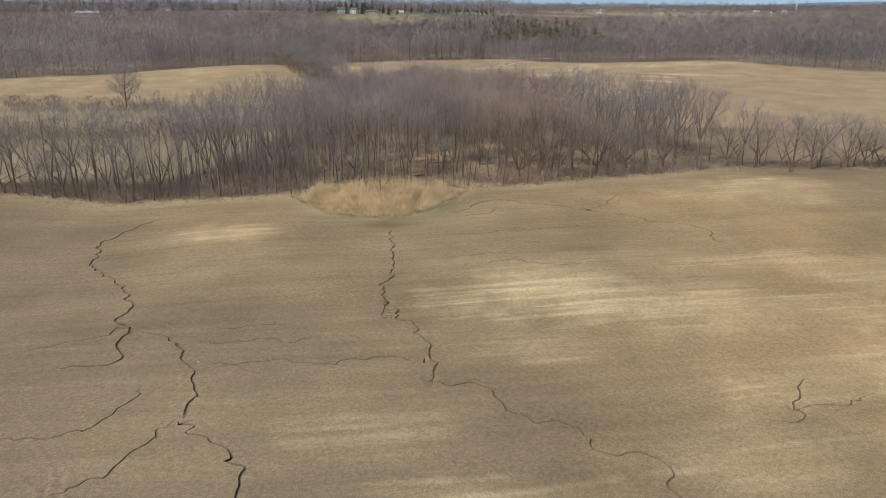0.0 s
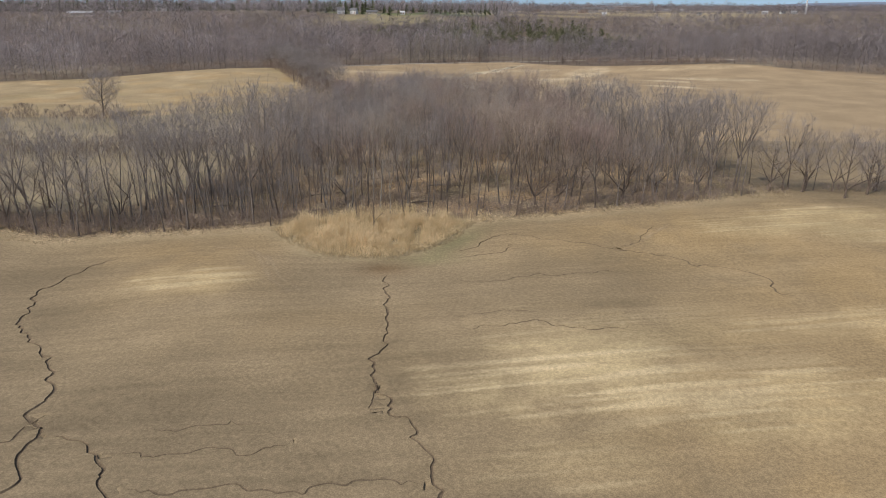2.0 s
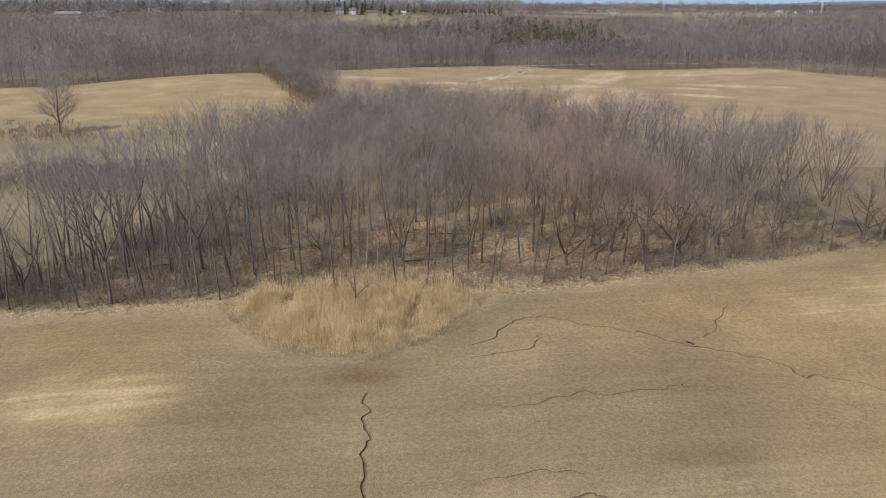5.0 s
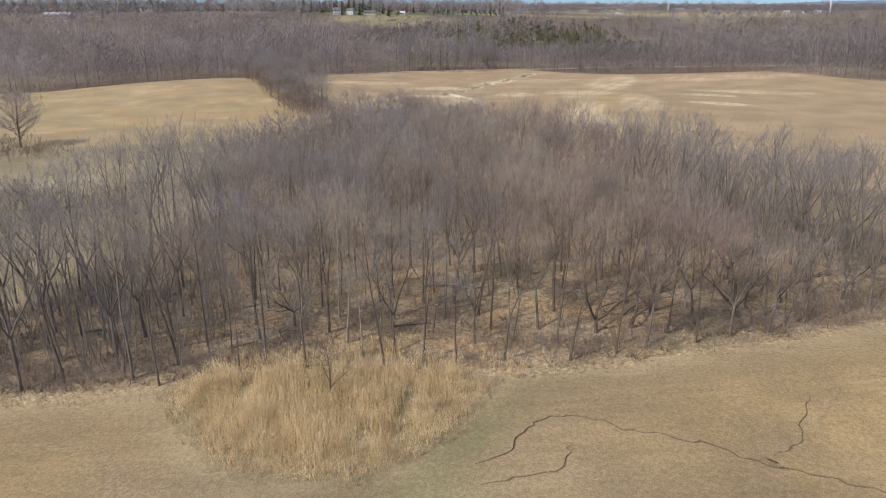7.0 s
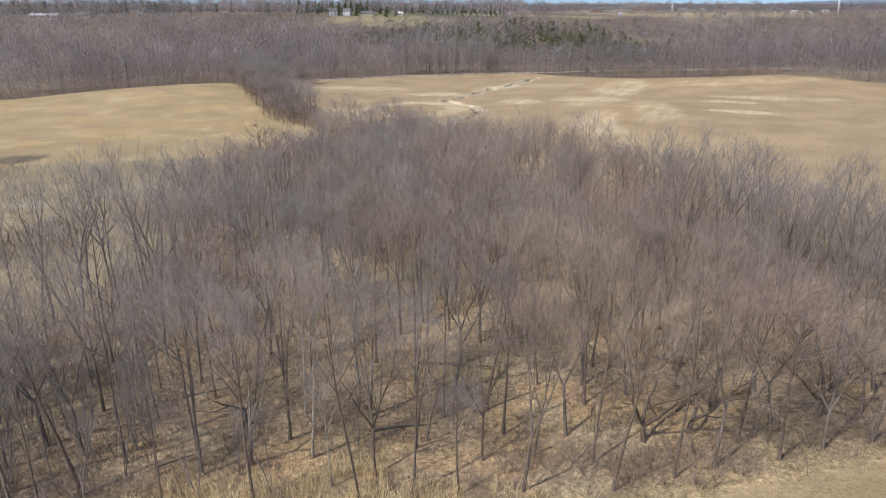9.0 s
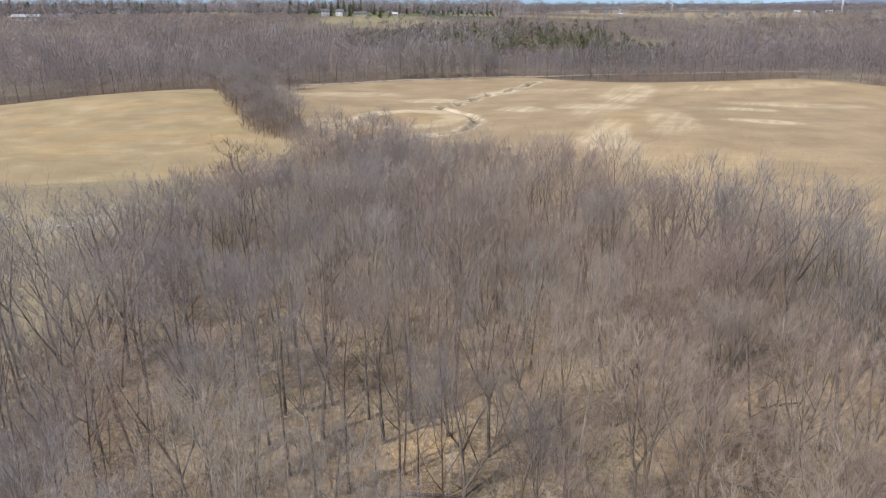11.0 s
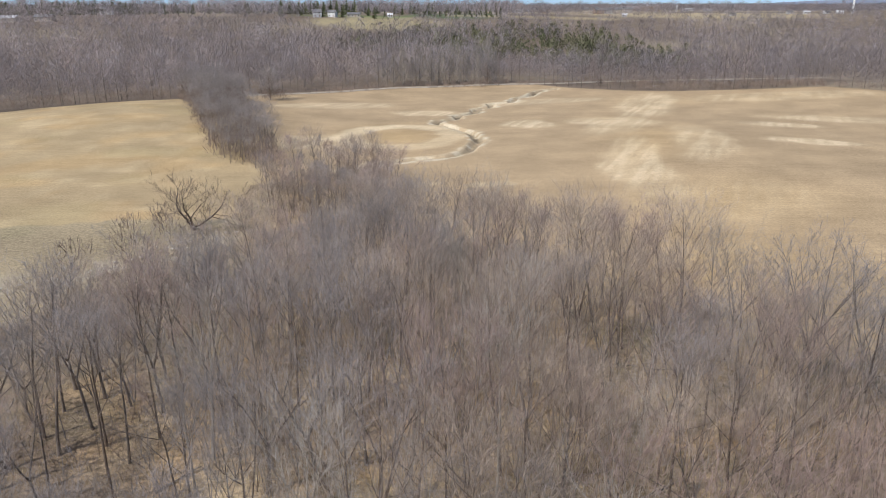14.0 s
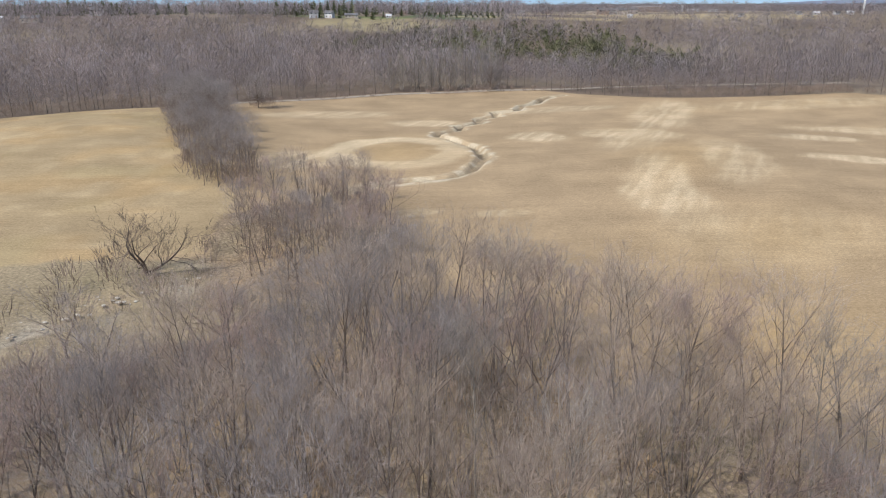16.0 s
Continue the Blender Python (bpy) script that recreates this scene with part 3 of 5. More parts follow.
def build_gully(half, deep, pts, calm):
    """A channel with crumbled banks, let into the field: rim, bank, bed, bank, rim."""
    t = np.gradient(pts, axis=0)
    t /= np.maximum(1e-6, np.hypot(t[:, 0], t[:, 1]))[:, None]
    side = np.stack((-t[:, 1], t[:, 0]), 1)
    for _ in range(2):
        side[1:-1] = (side[:-2] + side[1:-1] + side[2:]) / 3
    n = len(pts)
    wide = np.gradient(calm, axis=0)
    wide = np.stack((-wide[:, 1], wide[:, 0]), 1) / np.maximum(1e-6, np.hypot(wide[:, 0], wide[:, 1]))[:, None]
    taper = np.clip(np.minimum(np.arange(n), np.arange(n)[::-1]) / 8.0, 0.15, 1)
    w = half * taper * (0.5 + 0.8 * vnoise(pts[:, 0], pts[:, 1], 1.7, 71) + 0.5 * vnoise(pts[:, 0], pts[:, 1], 7.0, 77))
    cols = []
    for off, drop, kind in ((-1.8, 0.04, 0), (-1.5, -0.012, 0), (-1.05, -0.014, 0), (-1.3, -0.014, 0.5), (-1.3, -0.012, 1), (-0.95, 0.55, 2), (-0.1, 1.0, 2), (0.95, 0.6, 2), (1.3, -0.012, 1), (1.3, -0.014, 0.5), (1.05, -0.014, 0), (1.5, -0.012, 0), (1.8, 0.04, 0)):
        o = np.full(n, off) if kind == 0 else off * w
        if kind:
            o = o * (0.85 + 0.3 * vnoise(pts[:, 0], pts[:, 1], 0.8, 73 + off))
        p = pts + side * o[:, None] if kind else calm + wide * o[:, None]
        z = land(p[:, 0], p[:, 1]) - (drop if kind < 2 else drop * deep * taper)
        if kind < 2:
            for _, _, other, _ in TRACES:
                if other is not pts:
                    z = z - 0.3 * (np.hypot(p[:, 0][:, None] - other[None, :, 0], p[:, 1][:, None] - other[None, :, 1]).min(1) < 0.4)
        cols.append((p, z, kind))
    v = np.concatenate([np.concatenate((p, z[:, None]), 1) for p, z, _ in cols])
    f = [(c * n + i, (c + 1) * n + i, (c + 1) * n + i + 1, c * n + i + 1) for c in range(len(cols) - 1) for i in range(n - 1) if cols[c][2] + cols[c + 1][2] != 1.5]
    col = soil_colour(v[:, 0], v[:, 1])[:, :3]
    # bed and rims painted darker: damp soil, with the channel's shade added in colour
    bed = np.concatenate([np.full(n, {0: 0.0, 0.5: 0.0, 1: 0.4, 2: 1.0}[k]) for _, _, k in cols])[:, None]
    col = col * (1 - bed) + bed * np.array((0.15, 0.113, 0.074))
    me = bpy.data.meshes.new("erosion_gully")
    me.from_pydata(v.tolist(), [], f)
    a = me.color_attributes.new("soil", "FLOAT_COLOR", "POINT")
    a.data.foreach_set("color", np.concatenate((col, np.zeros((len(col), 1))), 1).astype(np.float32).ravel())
    me.polygons.foreach_set("use_smooth", np.ones(len(f), bool))
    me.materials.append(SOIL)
    return tagged(new("erosion_gully", me), "narrow crumbling erosion gully washed into the tilled field", "gully", "erosion gullies", "structure")


def build_ground():
    """One sheet: fine cells where the camera passes over the field, wider ones outward to the horizon."""
    def axis(stops):
        out = [stops[0][0]]
        for (a, _), (b, step) in zip(stops, stops[1:]):
            k = max(1, round((b - a) / step))
            out += [a + (b - a) * i / k for i in range(1, k + 1)]
        return np.array(out)
    second = (-44.0, 128.0, 300.0, 512.0)
    fine = (-66.0, 84.0, 40.0, 158.0)
    grids = [(axis([(fine[0], 0), (fine[1], 0.36)]), axis([(fine[2], 0), (fine[3], 0.36)]), None),
             (axis([(second[0], 0), (second[1], 0.75)]), axis([(second[2], 0), (second[3], 0.75)]), None),
             (axis([(-220, 0), (220, 2)]), axis([(-40, 0), (560, 2)]), (fine, second)),
             (axis([(-4000, 0), (-900, 100), (-220, 20), (220, 20), (900, 20), (4000, 100)]), axis([(-1500, 0), (-40, 73), (560, 20), (1400, 20), (4900, 100)]), ((-220, 220, -40, 560),))]
    vs, fs, base = [], [], 0
    for gx, gy, hole in grids:
        X, Y = np.meshgrid(gx, gy)
        v = np.stack((X.ravel(), Y.ravel()), 1)
        nx = len(gx)
        i, j = np.meshgrid(np.arange(nx - 1), np.arange(len(gy) - 1))
        q = (j * nx + i).ravel()
        f = np.stack((q, q + 1, q + nx + 1, q + nx), 1)
        if hole:
            mx, my = (gx[:-1] + gx[1:]) / 2, (gy[:-1] + gy[1:]) / 2
            MX, MY = np.meshgrid(mx, my)
            keep = np.ones(MX.shape, bool)
            for a, b, c, d in hole:
                keep &= ~((MX > a) & (MX < b) & (MY > c) & (MY < d))
            f = f[keep.ravel()]
        vs.append(v), fs.append(f + base)
        base += len(v)
    v, f = np.concatenate(vs), np.concatenate(fs)
    x, y = v[:, 0], v[:, 1]
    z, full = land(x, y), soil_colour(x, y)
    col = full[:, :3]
    z = z - 0.75 * trench(x, y, 0.95)
    creek = along(x, y + 2 * (vnoise(x, y, 7, 30) - 0.5), CREEK)
    z = z - 1.3 * (1 - ease(creek, 0.7, 2.0))
    brook = along(x, y, BROOK)
    z = z - 0.6 * (1 - ease(brook, 0.5, 2.2))
    wet = ((1 - ease(creek, 0.3, 1.2)) * ease(vnoise(x, y, 6, 31), 0.25, 0.6))[:, None] * 0.8
    col = col * (1 - wet) + wet * np.array((0.1, 0.078, 0.055))
    me = bpy.data.meshes.new("ground")
    me.vertices.add(len(v)), me.loops.add(4 * len(f)), me.polygons.add(len(f))
    me.vertices.foreach_set("co", np.stack((x, y, z), 1).astype(np.float32).ravel())
    me.loops.foreach_set("vertex_index", f.astype(np.int32).ravel())
    me.polygons.foreach_set("loop_start", np.arange(0, 4 * len(f), 4, dtype=np.int32))
    me.polygons.foreach_set("use_smooth", np.ones(len(f), bool))
    me.update(calc_edges=True)
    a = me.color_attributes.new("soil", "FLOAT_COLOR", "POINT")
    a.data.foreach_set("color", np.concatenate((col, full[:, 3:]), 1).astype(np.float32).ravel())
    me.materials.append(SOIL)
    return tagged(new("ground", me), "tilled brown farm field with erosion gullies and leaf litter under the trees", "ground", kind="structure")


ground = build_ground()
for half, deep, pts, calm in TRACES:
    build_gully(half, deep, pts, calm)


# ---- trees ----
def bend(p, d, length, steps, rnd, lift=0.0, wander=0.12):
    """A wandering line that starts at p towards d and turns slowly upwards by lift."""
    pts, d = [p.copy()], d.normalized()
    for _ in range(steps):
        d = (d + Vector((rnd.gauss(0, wander), rnd.gauss(0, wander), rnd.gauss(0, wander * 0.6) + lift))).normalized()
        pts.append(pts[-1] + d * (length / steps))
    return pts


def walk_at(pts, t):
    """Point and direction at the share t of a line."""
    s = min(t, 0.999) * (len(pts) - 1)
    i = int(s)
    return pts[i].lerp(pts[i + 1], s - i), (pts[i + 1] - pts[i]).normalized()


def aside(d, angle, spin):
    """The direction d turned aside by an angle, at that spin round it."""
    a = d.orthogonal().normalized()
    c = d.cross(a)
    return d * math.cos(angle) + (a * math.cos(spin) + c * math.sin(spin)) * math.sin(angle)


def shoot(fine, p, d, length, r, rnd):
    """A twig with four side twigs, all turning upwards."""
    d = (aside(d, rnd.uniform(0.25, 1.15), rnd.random() * 6.3) + Vector((0, 0, 0.1))).normalized()
    w = rnd.random() * 6.3
    fine.blade(p, d, length, r, Vector((math.cos(w), math.sin(w), 0)))
    for k in range(4):
        e = (aside(d, rnd.uniform(0.35, 1.1), rnd.random() * 6.3) + Vector((0, 0, 0.08))).normalized()
        w = rnd.random() * 6.3
        fine.blade(p + d * (length * rnd.uniform(0.1, 0.75)), e, length * rnd.uniform(0.45, 0.85), r * 0.75, Vector((math.cos(w), math.sin(w), 0)))


def grow(seed, height, girth, clear, spread, limbs, seconds, twigs, forks=1, twig_r=0.0135, twig_len=1.25, lean=0.05, crook=0.1, cap=0.6):
    """A bare tree: (wood, twigs). A straight clear bole, then limbs that sweep outwards and up to a domed crown.
    clear: share of the height with no limbs; spread: how far the limbs open, in radians; crook: how much they wander; cap: their greatest length as a share of the height."""
    rnd = random.Random(seed)
    wood, fine = Geo(), Geo()
    stems = []
    up = Vector((rnd.gauss(0, lean), rnd.gauss(0, lean), 1)).normalized()
    if forks == 1:
        pts = bend(Vector((0, 0, -0.3)), up, height * 0.95, 9, rnd, 0.03, 0.035)
        rad = [girth * max(0.05, (1 - i / 9) ** 0.75) for i in range(10)]
        rad[0] *= 1.4
        wood.tube(pts, rad, 6)
        stems.append((pts, rad, clear))
    else:
        fork_at = clear * height * 0.8
        base = bend(Vector((0, 0, -0.3)), up, fork_at, 4, rnd, 0.03, 0.03)
        wood.tube(base, [girth * k for k in (1.4, 1.05, 0.98, 0.92, 0.8)], 7)
        s0 = rnd.random() * 6.3
        for i in range(forks):
            d = aside((base[-1] - base[-2]).normalized(), rnd.uniform(0.5, 1.0) * spread, s0 + i * 6.283 / forks + rnd.gauss(0, 0.3))
            pts = bend(base[-1] - Vector((0, 0, 0.05)), d, (height - fork_at) * rnd.uniform(0.9, 1.02), 7, rnd, 0.05, crook * 0.7)
            rad = [girth * 0.7 * max(0.06, (1 - j / 7) ** 0.85) for j in range(8)]
            wood.tube(pts, rad, 5)
            stems.append((pts, rad, 0.15))
    lower = stems[0][0] if forks == 1 else base
    for k in range(4):
        p, d = walk_at(lower, rnd.uniform(0.15, clear if forks == 1 else 1))
        shoot(fine, p, aside(d, rnd.uniform(0.5, 1.0), rnd.random() * 6.3), twig_len * rnd.uniform(0.5, 1.1), twig_r, rnd)
    per = max(4, limbs // len(stems))
    for pts, rad, low in stems:
        spin = rnd.random() * 6.3
        for i in range(per):
            t = low + (0.93 - low) * ((i + rnd.random() * 0.7) / per)
            p, d = walk_at(pts, t)
            spin += 2.4 + rnd.gauss(0, 0.35)
            open_by = spread * rnd.uniform(0.75, 1.3)
            n = min(cap * height, max(2.0, (height - p.z) * (1.0 + 0.25 * open_by) * rnd.uniform(0.7, 0.98)) * (1.0 if len(stems) == 1 else 0.85))
            limb = bend(p, aside(d, open_by, spin), n, 5, rnd, 0.06, crook)
            r0 = max(0.02, rad[min(len(rad) - 1, int(t * (len(rad) - 1)))] * 0.5)
            wood.tube(limb, [r0, r0 * 0.8, r0 * 0.58, r0 * 0.4, r0 * 0.25, 0.009], 4, False)
            s2 = rnd.random() * 6.3
            for j in range(seconds):
                u = 0.2 + 0.78 * (j + rnd.random() * 0.8) / seconds
                p2, d2 = walk_at(limb, u)
                s2 += 2.4 + rnd.gauss(0, 0.5)
                m = (n * (0.42 - 0.22 * u) + 0.7) * rnd.uniform(0.7, 1.3)
                br = bend(p2, aside(d2, rnd.uniform(0.4, 0.95), s2), m, 2, rnd, 0.08, crook)
                fine.twig(p2, (br[2] - p2).normalized(), (br[2] - p2).length, max(0.015, r0 * 0.3))
                for k in range(twigs):
                    p3, d3 = walk_at(br, 0.15 + 0.85 * (k + rnd.random()) / twigs)
                    shoot(fine, p3, d3, twig_len * rnd.uniform(0.5, 1.3), twig_r, rnd)
            for k in range(twigs + 2):
                p3, d3 = walk_at(limb, 0.4 + 0.6 * (k + rnd.random()) / (twigs + 2))
                shoot(fine, p3, d3, twig_len * rnd.uniform(0.5, 1.3), twig_r, rnd)
        for k in range(8):
            p3, d3 = walk_at(pts, 0.8 + 0.2 * rnd.random())
            shoot(fine, p3, d3, twig_len * rnd.uniform(0.6, 1.3), twig_r, rnd)
    return wood, fine


def tree_kind(seed, bark, twig, **how):
    wood, fine = grow(seed, **how)
    return wood.mesh("trunk", bark, True), fine.mesh("crown", twig)


TALL = dict(height=17.0, girth=0.15, clear=0.47, spread=0.66, limbs=11, seconds=8, twigs=6, twig_r=0.0115, twig_len=1.3)
VASE = dict(height=16.5, girth=0.17, clear=0.42, spread=0.52, limbs=12, seconds=7, twigs=6, forks=3, twig_r=0.0115, twig_len=1.3)
OPEN = dict(height=15.5, girth=0.24, clear=0.22, spread=0.75, limbs=16, seconds=7, twigs=5, lean=0.06, forks=2, twig_r=0.014, crook=0.16, cap=0.5)
KINDS = [
    (tree_kind(1, BARK_GREY, TWIG_GREY, **TALL), "tall bare forest tree with grey bark and fine grey twigs"),
    (tree_kind(2, BARK_BROWN, TWIG_GREY, **VASE), "bare forest tree forking into three dark upright stems"),
    (tree_kind(3, BARK_BROWN, TWIG_TAN, **dict(TALL, height=18.0, clear=0.5)), "tall bare forest tree with tan twigs"),
    (tree_kind(4, BARK_BROWN, TWIG_RED, **dict(TALL, spread=0.72, clear=0.42)), "bare maple-like tree with reddish budding twigs"),
    (tree_kind(5, BARK_GREY, TWIG_TAN, **dict(VASE, forks=2, spread=0.55)), "bare forest tree with two grey stems and tan crown"),
    (tree_kind(6, BARK_PALE, TWIG_PALE, **dict(TALL, girth=0.15, spread=0.55, twigs=5)), "pale-barked bare tree with whitish limbs"),
    (tree_kind(7, BARK_BROWN, TWIG_GREY, **dict(TALL, height=16.0, clear=0.52, spread=0.5, limbs=10)), "slender dark bare tree with a high thin crown"),
    (tree_kind(8, BARK_GREY, TWIG_RED, **dict(VASE, forks=2, height=16.0)), "bare forked tree with reddish grey twigs"),
]
OPEN_KINDS = [
    (tree_kind(11, BARK_BROWN, TWIG_GREY, **OPEN), "broad bare hedgerow tree with dark spreading limbs"),
    (tree_kind(12, BARK_BROWN, TWIG_TAN, **dict(OPEN, height=15.0, forks=3, spread=0.6)), "bare hedgerow tree with several dark stems"),
    (tree_kind(13, BARK_BROWN, TWIG_GREY, **dict(OPEN, forks=1, height=16.0, limbs=13, clear=0.3)), "bare single-stemmed hedgerow tree with dark bark"),
]


LONE = (tree_kind(14, BARK_BROWN, TWIG_GREY, **dict(OPEN, forks=1, height=14.0, limbs=38, seconds=8, twigs=5, clear=0.16, spread=1.0, twig_r=0.026, cap=0.42)), "lone bare tree with an oval crown of fine twigs")


def plant(kind, x, y, turn, s, hs, name="bare_tree", label="", group="trees of the wood"):
    (trunk, crown), text = kind
    t = new(name)
    t.matrix_world = Matrix.LocRotScale((x, y, float(land(x, y))), Euler((0, 0, turn)), (s, s, hs))
    tagged(t, label or text, "tree", group)
    part("trunk", trunk, t), part("crown", crown, t)
    return t


def throw(poly, gap, seed, tries, keep=None):
    """Points spread over a polygon, none closer than gap."""
    rnd = random.Random(seed)
    xs, ys = [p[0] for p in poly], [p[1] for p in poly]
    cells, out = {}, []
    cand = [(rnd.uniform(min(xs), max(xs)), rnd.uniform(min(ys), max(ys))) for _ in range(tries)]
    ok = inside(np.array([c[0] for c in cand]), np.array([c[1] for c in cand]), poly)
    for (x, y), good in zip(cand, ok):
        if not good or (keep and not keep(x, y)):
            continue
        i, j = int(x // gap), int(y // gap)
        if any((x - a) ** 2 + (y - b) ** 2 < gap * gap for di in (-1, 0, 1) for dj in (-1, 0, 1) for a, b in cells.get((i + di, j + dj), ())):
            continue
        cells.setdefault((i, j), []).append((x, y))
        out.append((x, y))
    return out


FRONT_TREES = [(17.5, 158, 0.95), (22, 159.5, 1.0), (35.5, 162, 1.05), (44, 167, 1.0), (53, 168, 0.95), (29, 171, 0.9), (40, 176, 1.0)]
wood_places = throw([(x, y + 1.5) for x, y in WOOD], 3.75, 3, 16000, lambda x, y: vnoise(x, y, 8, 67) > 0.2 and all(math.hypot(x - a, y - b) > 4.4 for a, b, _ in FRONT_TREES + [(-20.4, 161, 1)]) and (x > -66 or vnoise(x, y, 4, 66) > 0.6))
_r = random.Random(21)
side_places, count = [], 0
for x, y in sorted(wood_places, key=lambda p: abs(p[0] + 2)):
    turn, s, hs = _r.random() * 6.3, _r.uniform(0.75, 1.1), _r.uniform(0.88, 1.16) * float(1 - 0.4 * ease(y + 1.3 * abs(x), 258, 284))
    if x < -14 and y > 232:
        hs *= 0.62
    if _r.random() < 0.22:
        s, hs = s * 0.75, hs * 0.7
    pick = _r.choices(range(8), (6, 2, 4, 2, 2, 1, 6, 2) if x < 0 else (2, 1, 8, 6, 4, 2, 2, 4))[0]
    if count < 295:
        plant(KINDS[pick], x, y, turn, s, hs)
        count += 1
    else:
        side_places.append((x, y, float(land(x, y)), turn, s * 1.12, hs * 1.1))
WILLOW = dict(OPEN, height=12.5, girth=0.27, clear=0.2, spread=0.85, limbs=18, twigs=5, forks=3, lean=0.14, twig_r=0.015, crook=0.2)
WILLOWS = [(tree_kind(16 + i, BARK_BROWN, TWIG_TAN, **dict(WILLOW, forks=3 - i)), "gnarled spreading bare tree with grey stems and domed crown") for i in range(2)]
for i, (x, y, s) in enumerate(FRONT_TREES):
    plant(WILLOWS[i % 2], x, y, 1.9 * i, s, s * _r.uniform(0.9, 1.1), "spreading_tree", group="spreading trees at the wood's edge")
PALE_TREE = (tree_kind(18, BARK_GREY, TWIG_PALE, **dict(OPEN, height=9.0, girth=0.2, clear=0.3, spread=0.95, limbs=14, seconds=7, twigs=4, forks=3, twig_r=0.016, lean=0.16)), "")
plant(PALE_TREE, -20.4, 161, 0.6, 1.0, 0.95, "pale_tree", "low spreading bare tree with whitish limbs in the wood", "single trees")
DEAD_TREE = (tree_kind(19, BARK_BROWN, BARK_BROWN, height=7.0, girth=0.13, clear=0.3, spread=0.7, limbs=9, seconds=4, twigs=2, lean=0.08, twig_r=0.016), "")
plant(DEAD_TREE, -13.1, 143.7, 0.6, 1.0, 1.0, "dead_tree", "small dark bare tree standing in the reeds", "single trees")
print("wood", len(wood_places), "side", len(side_places))


def light_kind(seed, **how):
    return [triangles(g) for g in grow(seed, **how)]


_light = [light_kind(31 + i, **dict(k, limbs=8, seconds=5, twigs=3, twig_r=0.018)) for i, k in enumerate((TALL, VASE, dict(TALL, clear=0.45, spread=0.55), VASE))]
if side_places:
    tagged(scatter("wood_margin_trunks", [k[0] for k in _light], side_places, BARK_GREY), "grey trunks and limbs of bare trees along the sides of the wood", "trees", kind="stuff")
    tagged(scatter("wood_margin_twigs", [k[1] for k in _light], side_places, TWIG_GREY), "fine grey twigs of the bare trees along the sides of the wood", "trees", kind="stuff")

# hedgerow trees and single trees
for i in range(36):       # hedge on the right
    x = 66 + i * 1.65 + _r.gauss(0, 0.8)
    kind = OPEN_KINDS[i % 3] if i % 4 else KINDS[(6, 1, 0)[i % 3]]
    plant(kind, x, 168 + 0.02 * (x - 64) + _r.gauss(0, 2.6), _r.random() * 6.3, _r.uniform(0.7, 1.0), _r.uniform(0.55, 0.98) * (1.05 if x < 84 else 0.85), "hedgerow_tree", group="trees of the right hedgerow")
for i in range(14):       # hedge on the left
    x = -63 - i * 2.9 + _r.gauss(0, 0.8)
    plant(OPEN_KINDS[(i + 1) % 3], x, 149 + _r.gauss(0, 1.8), _r.random() * 6.3, _r.uniform(0.7, 1.0), _r.uniform(0.5, 0.95), "hedgerow_tree", group="trees of the left hedgerow")
for x, y, k, s, hs in ((-84, 159, 0, 1.0, 1.3), (-80, 160, 2, 0.8, 1.1), (-104, 168, 0, 0.8, 0.9), (-112, 160, 2, 0.8, 0.85), (-27.5, 259.5, 1, 0.85, 0.72), (-40, 254, 1, 0.75, 0.6), (-46, 257.5, 0, 0.8, 0.6), (-20, 268, 2, 0.7, 0.62), (-52, 246, 1, 0.7, 0.55)):
    plant(OPEN_KINDS[k], x, y, _r.random() * 6.3, s, hs, "field_tree", group="trees behind the left hedgerow")
plant(LONE, -124.5, 282, 1.0, 1.25, 1.15, "lone_tree", "lone dark bare tree standing in the field", "single trees")
GNARLED = (tree_kind(15, BARK_BROWN, BARK_BROWN, **dict(OPEN, forks=3, height=8.0, clear=0.1, spread=1.0, limbs=21, seconds=6, twigs=3, girth=0.26, twig_r=0.02, lean=0.3, crook=0.26)), "gnarled dark bare tree")
plant(GNARLED, -47.5, 286, 2.0, 1.5, 1.35, "gnarled_tree", "gnarled dark bare tree leaning over the ditch", "single trees")
plant(LONE, -73.7, 469, 2.0, 1.0, 0.95, "field_edge_tree", "bare tree with dark shrubs at the edge of the back field", "single trees")
plant(LONE, 24, 534, 1.0, 1.1, 0.9, "trackside_tree", "bare spreading tree beside the gravel track", "single trees")

clump = throw([(-30, 284), (-12, 280), (-8, 296), (-18, 332), (-28, 336), (-42, 318), (-36, 298)], 3.4, 5, 1400)
strip = throw(STRIP, 3.3, 6, 4000)
for x, y in clump:
    s = _r.uniform(0.5, 0.78)
    plant(KINDS[_r.choice((0, 2, 3, 6, 7))], x, y, _r.random() * 6.3, s, s * _r.uniform(0.75, 1.05), "copse_tree", "bare tree in the copse behind the wood", "trees of the copse")
for x, y in strip:
    s = _r.uniform(0.55, 0.9)
    plant(KINDS[_r.choice((0, 0, 6, 1))], x, y, _r.random() * 6.3, s, s * _r.uniform(0.7, 1.0), "strip_tree", "bare grey tree in the strip between the back fields", "trees of the strip")
print("copse", len(clump), "strip", len(strip))


